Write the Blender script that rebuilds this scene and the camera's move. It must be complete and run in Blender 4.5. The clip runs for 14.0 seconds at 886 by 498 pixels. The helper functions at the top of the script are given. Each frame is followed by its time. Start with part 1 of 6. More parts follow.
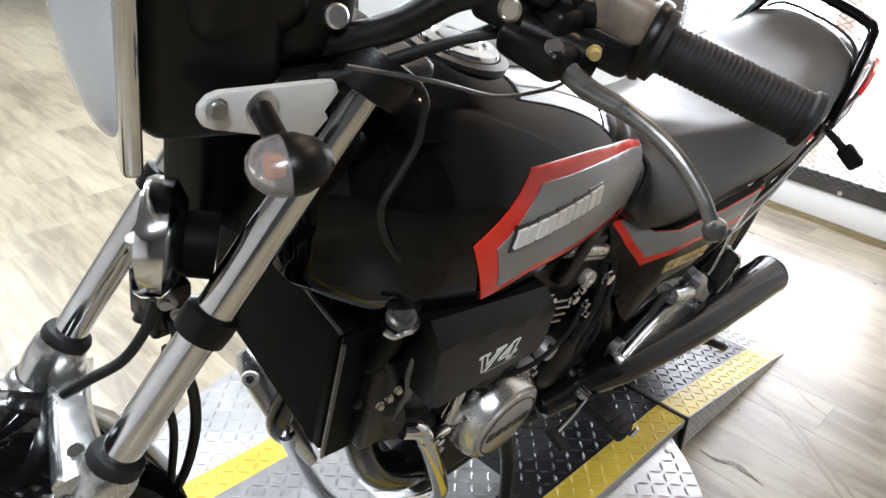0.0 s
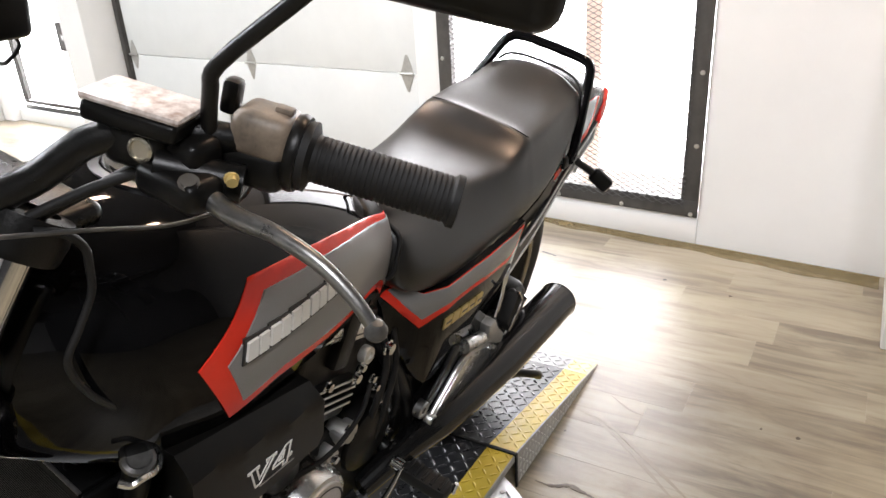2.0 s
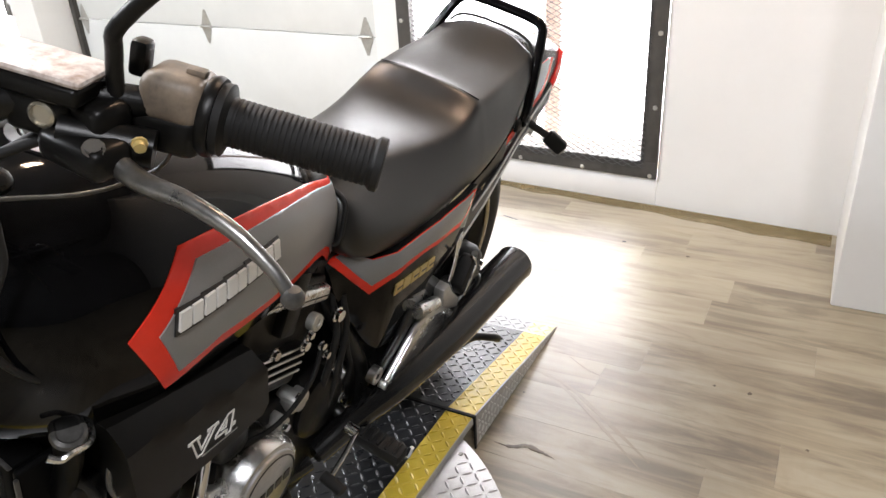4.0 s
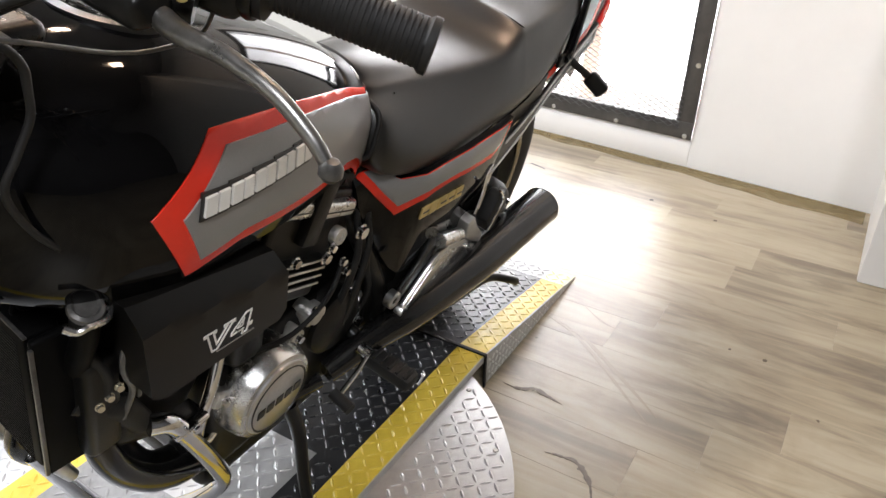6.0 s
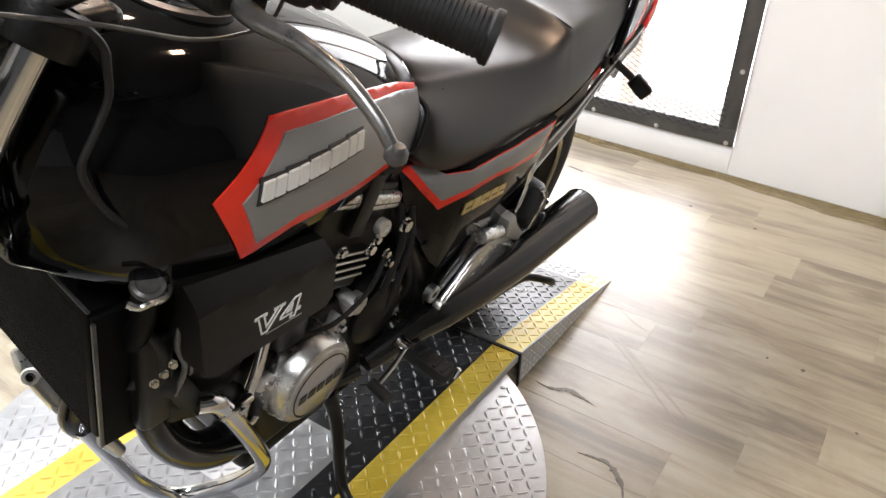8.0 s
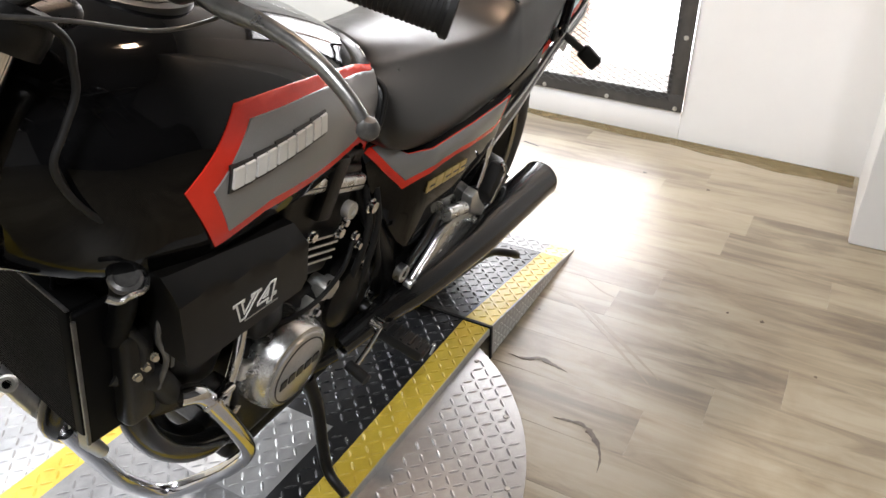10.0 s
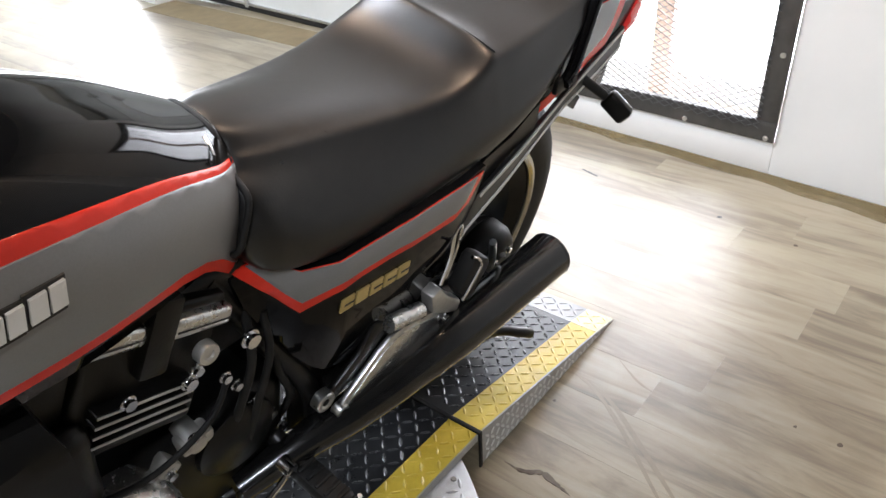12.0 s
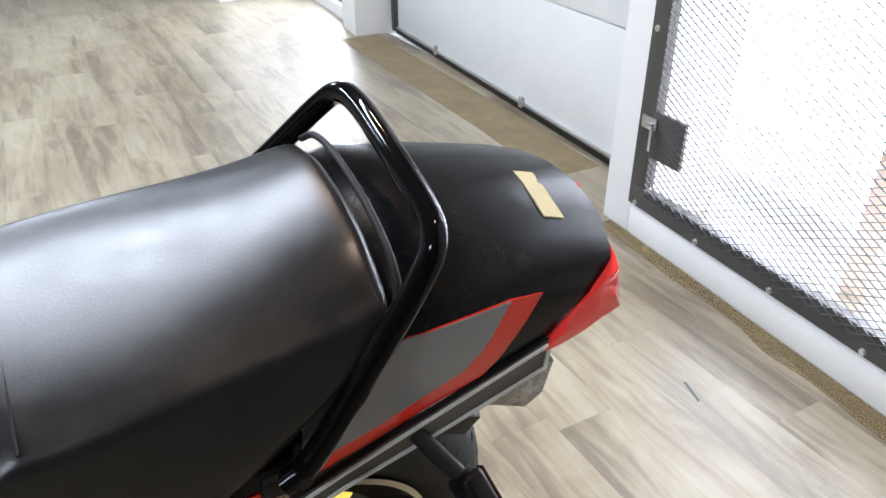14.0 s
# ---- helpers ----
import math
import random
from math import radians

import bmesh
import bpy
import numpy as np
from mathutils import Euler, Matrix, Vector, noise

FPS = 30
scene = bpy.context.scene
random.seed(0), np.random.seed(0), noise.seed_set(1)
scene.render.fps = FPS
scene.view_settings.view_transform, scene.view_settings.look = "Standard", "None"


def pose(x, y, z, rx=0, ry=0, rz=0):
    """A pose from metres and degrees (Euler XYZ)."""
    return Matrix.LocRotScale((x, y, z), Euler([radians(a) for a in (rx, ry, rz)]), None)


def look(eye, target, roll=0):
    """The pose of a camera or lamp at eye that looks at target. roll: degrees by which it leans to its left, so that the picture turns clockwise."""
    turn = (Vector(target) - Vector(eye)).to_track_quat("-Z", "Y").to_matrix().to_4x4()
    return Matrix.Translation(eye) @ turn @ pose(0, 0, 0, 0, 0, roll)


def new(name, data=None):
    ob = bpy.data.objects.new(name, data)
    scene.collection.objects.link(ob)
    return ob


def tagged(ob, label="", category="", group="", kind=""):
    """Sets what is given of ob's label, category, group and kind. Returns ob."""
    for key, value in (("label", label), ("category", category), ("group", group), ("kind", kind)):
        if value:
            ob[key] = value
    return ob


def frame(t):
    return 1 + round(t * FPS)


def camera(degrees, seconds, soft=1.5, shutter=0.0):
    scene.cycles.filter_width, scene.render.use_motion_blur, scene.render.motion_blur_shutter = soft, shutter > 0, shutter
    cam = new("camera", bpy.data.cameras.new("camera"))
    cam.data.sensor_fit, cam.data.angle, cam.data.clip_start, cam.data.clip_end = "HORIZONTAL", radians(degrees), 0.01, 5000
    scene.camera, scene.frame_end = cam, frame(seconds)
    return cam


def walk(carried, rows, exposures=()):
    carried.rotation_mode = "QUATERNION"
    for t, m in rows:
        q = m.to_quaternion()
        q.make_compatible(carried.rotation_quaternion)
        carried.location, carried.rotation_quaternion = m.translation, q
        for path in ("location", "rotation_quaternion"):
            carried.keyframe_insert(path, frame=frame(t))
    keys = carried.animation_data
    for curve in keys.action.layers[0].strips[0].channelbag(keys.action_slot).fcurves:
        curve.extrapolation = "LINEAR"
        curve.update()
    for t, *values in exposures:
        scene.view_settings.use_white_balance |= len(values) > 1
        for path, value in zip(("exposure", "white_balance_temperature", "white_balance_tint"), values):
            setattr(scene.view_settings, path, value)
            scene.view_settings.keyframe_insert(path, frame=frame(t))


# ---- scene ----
cam = camera(62.4, 14.0)
PATH = [
    (0, (-1.308, -0.505, 1.167), (-0.048, 0.739, 0.237), 2.7),
    (0.5, (-1.26, -0.541, 1.182), (0.137, 0.571, 0.28), 0.2),
    (1, (-1.236, -0.56, 1.181), (0.235, 0.456, 0.284), -1.5),
    (1.5, (-1.226, -0.574, 1.191), (0.299, 0.415, 0.356), -2.7),
    (2, (-1.219, -0.589, 1.206), (0.344, 0.368, 0.405), -3.5),
    (2.2, (-1.219, -0.599, 1.214), (0.362, 0.343, 0.432), -3.7),
    (4.3, (-1.192, -0.615, 1.191), (0.362, 0.246, 0.273), -3.1),
    (4.5, (-1.19, -0.61, 1.18), (0.352, 0.252, 0.241), -2.5),
    (5, (-1.192, -0.602, 1.159), (0.311, 0.264, 0.165), -1.1),
    (5.5, (-1.205, -0.603, 1.157), (0.273, 0.317, 0.172), -0.7),
    (6, (-1.202, -0.597, 1.151), (0.286, 0.284, 0.147), 1.1),
    (6.5, (-1.209, -0.59, 1.149), (0.26, 0.339, 0.16), 1.4),
    (7, (-1.215, -0.593, 1.148), (0.244, 0.348, 0.155), 1.5),
    (7.5, (-1.219, -0.592, 1.148), (0.231, 0.357, 0.15), 1.8),
    (9.8, (-1.255, -0.592, 1.145), (0.199, 0.338, 0.135), -1.2),
    (10, (-1.253, -0.596, 1.148), (0.231, 0.256, 0.112), -0.8),
    (10.5, (-1.229, -0.626, 1.146), (0.231, 0.28, 0.122), -3.5),
    (11, (-1.125, -0.69, 1.146), (0.253, 0.404, 0.195), 0.5),
    (11.5, (-0.987, -0.682, 1.141), (0.322, 0.43, 0.116), -2.8),
    (12, (-0.799, -0.6, 1.152), (0.499, 0.477, 0.077), -3.0),
    (12.5, (-0.61, -0.589, 1.163), (0.577, 0.666, 0.154), -4.0),
    (13, (-0.4, -0.602, 1.19), (0.634, 0.799, 0.205), -1.7),
    (13.2, (-0.314, -0.572, 1.182), (0.684, 0.843, 0.181), 0.0),
    (13.4, (-0.216, -0.52, 1.18), (0.712, 0.922, 0.151), 0.3),
    (13.5, (-0.165, -0.498, 1.188), (0.805, 0.916, 0.157), 2.0),
    (13.6, (-0.113, -0.481, 1.187), (0.867, 0.902, 0.124), 0.7),
    (13.8, (-0.02, -0.468, 1.191), (0.924, 0.931, 0.118), -0.6),
    (14, (0.083, -0.459, 1.184), (0.916, 1.055, 0.178), 0.0),
]
walk(cam, [(t, look(eye, target, roll)) for t, eye, target, roll in PATH],
     exposures=[(0.0, 0.28, 6350, 14), (2.0, 0.17, 6750, 17), (7.5, 0.27, 6750, 16), (11.0, 0.22, 6700, 16), (12.5, 0.08, 6150, 15), (14.0, -0.05, 6000, 15)])

# ---- light ----
world = bpy.data.worlds.new("world")
scene.world = world
world.use_nodes = True
world.node_tree.nodes["Background"].inputs["Color"].default_value = (0.9, 0.95, 1.0, 1)
world.node_tree.nodes["Background"].inputs["Strength"].default_value = 0.5


def area_lamp(name, loc, target, sx, sy, watts, colour):
    data = bpy.data.lights.new(name, "AREA")
    data.shape, data.size, data.size_y, data.energy, data.color = "RECTANGLE", sx, sy, watts, colour
    ob = new(name, data)
    ob.matrix_world = look(loc, target)
    return ob


WHITE_LIGHT, COOL_LIGHT, WARM_LIGHT = (0.88, 0.95, 1.0), (0.83, 0.935, 1.0), (1.0, 0.72, 0.48)
# Unseen tubes: first added to light the bike's left, last two the far floor.
TUBES = [(-2.3, -1.5, 72), (-0.25, 1.35, 78), (-1.9, 2.6, 120), (-0.6, 4.4, 100)]
CEILING = 3.0
for tx, ty, watts in TUBES:
    area_lamp("tube_light_lamp", (tx, ty, CEILING - 0.10), (tx, ty, 0), 1.2, 0.10, watts, WHITE_LIGHT if ty < 2 else COOL_LIGHT)
BULBS = [(0.6, 1.1), (0.6, -0.3)]
for bx, by in BULBS:
    area_lamp("bulb_lamp", (bx, by, CEILING - 0.16), (bx, by, 0), 0.14, 0.14, 12, WARM_LIGHT)

# ---- materials ----


def material(name):
    m = bpy.data.materials.new(name)
    m.use_nodes = True
    nodes, links = m.node_tree.nodes, m.node_tree.links
    return m, nodes, links, nodes["Principled BSDF"]


def ramp_node(nodes, stops):
    r = nodes.new("ShaderNodeValToRGB")
    r.color_ramp.elements[0].position, r.color_ramp.elements[0].color = stops[0][0], (*stops[0][1], 1)
    r.color_ramp.elements[1].position, r.color_ramp.elements[1].color = stops[-1][0], (*stops[-1][1], 1)
    for p, col in stops[1:-1]:
        e = r.color_ramp.elements.new(p)
        e.color = (*col, 1)
    return r


def noise_node(nodes, links, scale, detail=4.0, rough=0.6, coords="Object", stretch=None):
    tc = nodes.new("ShaderNodeTexCoord")
    n = nodes.new("ShaderNodeTexNoise")
    n.inputs["Scale"].default_value, n.inputs["Detail"].default_value = scale, detail
    n.inputs["Roughness"].default_value = rough
    if stretch:
        mp = nodes.new("ShaderNodeMapping")
        mp.inputs["Scale"].default_value = stretch
        links.new(tc.outputs[coords], mp.inputs["Vector"])
        links.new(mp.outputs["Vector"], n.inputs["Vector"])
    else:
        links.new(tc.outputs[coords], n.inputs["Vector"])
    return n


def surface(name, a, b, rough=(0.4, 0.6), metal=0.0, scale=30.0, bump=0.0, bump_scale=200.0, coat=0.0, coarse=4.0, spec=0.5, stretch=None):
    """A painted, moulded or metal surface: two colours mixed at two scales, uneven gloss, fine relief."""
    m, nodes, links, p = material(name)
    fine = noise_node(nodes, links, scale, 5, 0.65, stretch=stretch)
    big = noise_node(nodes, links, coarse, 3, 0.5)
    mix = nodes.new("ShaderNodeMath")
    mix.operation = "MULTIPLY_ADD"
    mix.inputs[1].default_value = 0.5
    half = nodes.new("ShaderNodeMath")
    half.operation = "MULTIPLY"
    half.inputs[1].default_value = 0.5
    links.new(big.outputs["Fac"], half.inputs[0])
    links.new(fine.outputs["Fac"], mix.inputs[0])
    links.new(half.outputs[0], mix.inputs[2])
    col = ramp_node(nodes, [(0.32, a), (0.68, b)])
    links.new(mix.outputs[0], col.inputs["Fac"])
    links.new(col.outputs["Color"], p.inputs["Base Color"])
    mr = nodes.new("ShaderNodeMapRange")
    mr.inputs["From Min"].default_value, mr.inputs["From Max"].default_value = 0.3, 0.7
    mr.inputs["To Min"].default_value, mr.inputs["To Max"].default_value = rough
    links.new(mix.outputs[0], mr.inputs["Value"])
    links.new(mr.outputs["Result"], p.inputs["Roughness"])
    p.inputs["Metallic"].default_value = metal
    p.inputs["Specular IOR Level"].default_value = spec
    p.inputs["Coat Weight"].default_value = coat
    p.inputs["Coat Roughness"].default_value = 0.03
    if bump:
        bn = noise_node(nodes, links, bump_scale, 3, 0.6)
        bp = nodes.new("ShaderNodeBump")
        bp.inputs["Strength"].default_value, bp.inputs["Distance"].default_value = bump, 0.001
        links.new(bn.outputs["Fac"], bp.inputs["Height"])
        links.new(bp.outputs["Normal"], p.inputs["Normal"])
    return m


def glow(name, colour, strength):
    m, nodes, links, p = material(name)
    p.inputs["Base Color"].default_value = (*colour, 1)
    p.inputs["Emission Color"].default_value = (*colour, 1)
    p.inputs["Emission Strength"].default_value = strength
    return m


def clear(name, colour, rough=0.05, weight=1.0):
    m, nodes, links, p = material(name)
    p.inputs["Base Color"].default_value = (*colour, 1)
    p.inputs["Roughness"].default_value = rough
    p.inputs["Transmission Weight"].default_value = weight
    p.inputs["IOR"].default_value = 1.45
    return m


TAIL_BLACK = surface("dull_black_paint", (0.0030, 0.0030, 0.0032), (0.0060, 0.0060, 0.0062), (0.18, 0.32), scale=60, spec=0.11)
BLACK_PAINT = surface("black_gloss_paint", (0.0022, 0.0022, 0.0024), (0.0035, 0.0035, 0.0038), (0.03, 0.06), coat=0.0, scale=60, spec=0.19)
SATIN_BLACK = surface("satin_black_plastic", (0.0030, 0.0030, 0.0030), (0.0070, 0.0064, 0.0056), (0.26, 0.38), bump=0.1, bump_scale=600, spec=0.22)
ENGINE_BLACK = surface("black_engine_paint", (0.0022, 0.0022, 0.0022), (0.0060, 0.0056, 0.0050), (0.22, 0.46), bump=0.3, bump_scale=400, scale=80, spec=0.32)
MUFFLER_BLACK = surface("black_chrome_muffler", (0.0040, 0.0040, 0.0040), (0.0085, 0.0082, 0.0080), (0.14, 0.26), coat=0.3, spec=0.5)
RAD_BLACK = surface("radiator_black", (0.0018, 0.0018, 0.0018), (0.004, 0.004, 0.004), (0.4, 0.6), spec=0.05)
WHEEL_BLACK = surface("matt_black_wheel_paint", (0.0030, 0.0030, 0.0030), (0.0065, 0.0063, 0.0060), (0.45, 0.60), scale=60, spec=0.15)
RAIL_GREY = surface("black_rail", (0.006, 0.006, 0.006), (0.012, 0.012, 0.012), (0.3, 0.45), scale=60)
RUBBER = surface("black_rubber", (0.0045, 0.0045, 0.0045), (0.011, 0.0105, 0.010), (0.50, 0.7), bump=0.3, bump_scale=500, spec=0.35)
TYRE = surface("tyre_rubber", (0.009, 0.009, 0.009), (0.020, 0.0195, 0.019), (0.6, 0.8), bump=0.3, bump_scale=300, spec=0.35)
VINYL = surface("black_seat_vinyl", (0.0062, 0.0060, 0.0058), (0.0120, 0.0115, 0.0110), (0.27, 0.39), bump=0.16, bump_scale=420, scale=70, coarse=30, spec=0.62)
CHROME = surface("chrome", (0.62, 0.62, 0.63), (0.78, 0.78, 0.79), (0.06, 0.16), metal=1.0, scale=40)
ALU = surface("brushed_aluminium", (0.52, 0.52, 0.52), (0.70, 0.70, 0.69), (0.24, 0.40), metal=1.0, scale=150)
WORN_ALU = surface("dull_cast_aluminium", (0.42, 0.41, 0.39), (0.66, 0.65, 0.62), (0.34, 0.55), metal=0.8, scale=90, bump=0.3)
LEVER_METAL = surface("dull_lever_alloy", (0.13, 0.128, 0.124), (0.30, 0.295, 0.285), (0.22, 0.36), metal=0.9, scale=90, coarse=14)
DARK_METAL = surface("worn_dark_metal", (0.05, 0.048, 0.045), (0.16, 0.155, 0.15), (0.3, 0.45), metal=0.6, scale=80)
SILVER_PAINT = surface("silver_painted_bracket", (0.55, 0.54, 0.51), (0.68, 0.67, 0.64), (0.35, 0.5), scale=50)
POLISHED = surface("polished_cast_aluminium", (0.55, 0.55, 0.54), (0.74, 0.74, 0.73), (0.16, 0.34), metal=0.95, scale=60, bump=0.15)
RED_TAPE = surface("red_stripe_paint", (0.72, 0.032, 0.016), (0.82, 0.042, 0.022), (0.12, 0.22), coat=0.1, scale=50, spec=0.3)
GREY_PAINT = surface("grey_metallic_paint", (0.205, 0.205, 0.208), (0.240, 0.240, 0.245), (0.30, 0.40), metal=0.1, coat=0.25, scale=400, coarse=6)
WHITE_BADGE = surface("white_badge_metal", (0.70, 0.69, 0.66), (0.82, 0.81, 0.78), (0.2, 0.3))
GOLD_BADGE = surface("gold_badge_foil", (0.58, 0.43, 0.16), (0.72, 0.56, 0.24), (0.25, 0.4), metal=0.4)
BADGE_BLACK = surface("badge_black", (0.008, 0.008, 0.008), (0.014, 0.014, 0.014), (0.3, 0.4))
RED_LENS = surface("red_tail_lens", (0.90, 0.045, 0.040), (0.96, 0.065, 0.055), (0.08, 0.16), coat=0.1)
AMBER = surface("amber_bulb", (0.75, 0.22, 0.06), (0.85, 0.30, 0.10), (0.2, 0.3))
RED_DARK = surface("dark_signal_lens", (0.05, 0.016, 0.010), (0.08, 0.025, 0.014), (0.1, 0.2))
CLEAR_LENS = clear("clear_lens", (0.90, 0.82, 0.79), 0.18, 0.80)
GLASS = clear("headlight_glass", (0.86, 0.88, 0.90), 0.10, 0.45)
SWITCH_GREY = surface("worn_switch_housing", (0.045, 0.036, 0.028), (0.27, 0.21, 0.155), (0.35, 0.55), scale=60, coarse=22)
RUST_LID = surface("corroded_reservoir_lid", (0.26, 0.17, 0.13), (0.86, 0.82, 0.78), (0.3, 0.55), scale=120, coarse=70, bump=0.5)
YELLOW_STICKER = surface("yellow_sticker", (0.42, 0.36, 0.19), (0.52, 0.46, 0.27), (0.5, 0.65), spec=0.2)
GOLD_RIM = surface("gold_rim_edge", (0.40, 0.37, 0.30), (0.54, 0.50, 0.42), (0.2, 0.32), metal=0.8)
TREAD_BLACK = surface("black_painted_treadplate", (0.008, 0.0083, 0.009), (0.022, 0.0225, 0.024), (0.24, 0.42), scale=45, coarse=9, bump=0.15, spec=0.3)
# Lugs of the black deck, lightened so their glints sit in the colour.
TREAD_LUG = surface("glinting_black_lugs", (0.022, 0.022, 0.024), (0.075, 0.075, 0.080), (0.20, 0.36), metal=0.5, scale=60, coarse=12)
TREAD_YELLOW = surface("yellow_painted_treadplate", (0.50, 0.35, 0.030), (0.66, 0.48, 0.055), (0.35, 0.5), scale=40, coarse=12, bump=0.15)
FADED_YELLOW = surface("faded_yellow_treadplate", (0.52, 0.44, 0.18), (0.66, 0.60, 0.36), (0.35, 0.5), metal=0.2, scale=40, coarse=14)
TREAD_BARE = surface("bare_aluminium_treadplate", (0.30, 0.30, 0.30), (0.44, 0.44, 0.44), (0.36, 0.50), metal=0.75, scale=35, coarse=8)
SKIRT_PLATE = surface("dull_bare_treadplate_side", (0.32, 0.31, 0.28), (0.46, 0.45, 0.41), (0.40, 0.55), metal=0.25, scale=35, coarse=8)
TREAD_GREY = surface("scuffed_grey_treadplate", (0.14, 0.14, 0.145), (0.26, 0.26, 0.26), (0.35, 0.5), metal=0.5, scale=40, coarse=8)
WALL_WHITE = surface("white_wall_paint", (0.74, 0.735, 0.72), (0.80, 0.795, 0.78), (0.45, 0.6), scale=4, bump=0.15, bump_scale=120, coarse=1.2)
# Tone of the unseen south wall, dark so the bike's left reflects little.
DARK_WALL = surface("dark_reflection_wall", (0.045, 0.045, 0.047), (0.065, 0.065, 0.067), (0.5, 0.7), scale=4, coarse=1.0)
CEILING_GREY = surface("grey_ceiling_paint", (0.17, 0.17, 0.175), (0.22, 0.22, 0.225), (0.5, 0.7), scale=4, coarse=1.0)
DOOR_WHITE = surface("white_steel_door", (0.66, 0.67, 0.655), (0.72, 0.73, 0.715), (0.3, 0.45), scale=5, bump=0.1, bump_scale=250)
GATE_STEEL = surface("black_gate_steel", (0.030, 0.029, 0.028), (0.075, 0.070, 0.064), (0.4, 0.6), scale=25, coarse=6, bump=0.3)
MESH_STEEL = surface("dark_expanded_steel", (0.05, 0.05, 0.05), (0.10, 0.10, 0.10), (0.4, 0.6), scale=40)
BRICK_OUT = surface("orange_brick_column", (0.80, 0.56, 0.46), (0.88, 0.66, 0.56), (0.6, 0.8), scale=20)
DAYLIGHT = glow("bright_daylight", (0.93, 0.97, 1.0), 10.5)
LAMP_GLOW = glow("tube_glow", (1.0, 0.97, 0.93), 9.0)
BULB_GLOW = glow("bulb_glow", (1.0, 0.80, 0.58), 14.0)
RUBBER_MARK = surface("scuff_mark", (0.165, 0.130, 0.080), (0.24, 0.196, 0.126), (0.34, 0.42), scale=30, spec=1.0)
TEAR = surface("torn_floor_edge", (0.06, 0.045, 0.032), (0.15, 0.115, 0.08), (0.4, 0.6), scale=60, coarse=20)
PATCH_BROWN = surface("matt_brown_patch", (0.17, 0.125, 0.066), (0.27, 0.215, 0.13), (0.6, 0.8), scale=14, coarse=5, spec=0.2)


def brown_film(name, colour, cover):
    """A brown film that lets the floor show through in patches."""
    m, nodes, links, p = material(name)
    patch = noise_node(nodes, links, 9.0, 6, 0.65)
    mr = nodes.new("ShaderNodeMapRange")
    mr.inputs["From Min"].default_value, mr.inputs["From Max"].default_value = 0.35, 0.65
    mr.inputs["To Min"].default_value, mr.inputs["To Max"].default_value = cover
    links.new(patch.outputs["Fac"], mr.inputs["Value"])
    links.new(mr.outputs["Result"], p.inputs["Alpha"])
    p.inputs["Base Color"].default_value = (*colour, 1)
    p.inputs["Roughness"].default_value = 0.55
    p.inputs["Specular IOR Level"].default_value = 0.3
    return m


BROWN_FILM = brown_film("thin_brown_film", (0.27, 0.210, 0.105), (0.25, 0.60))


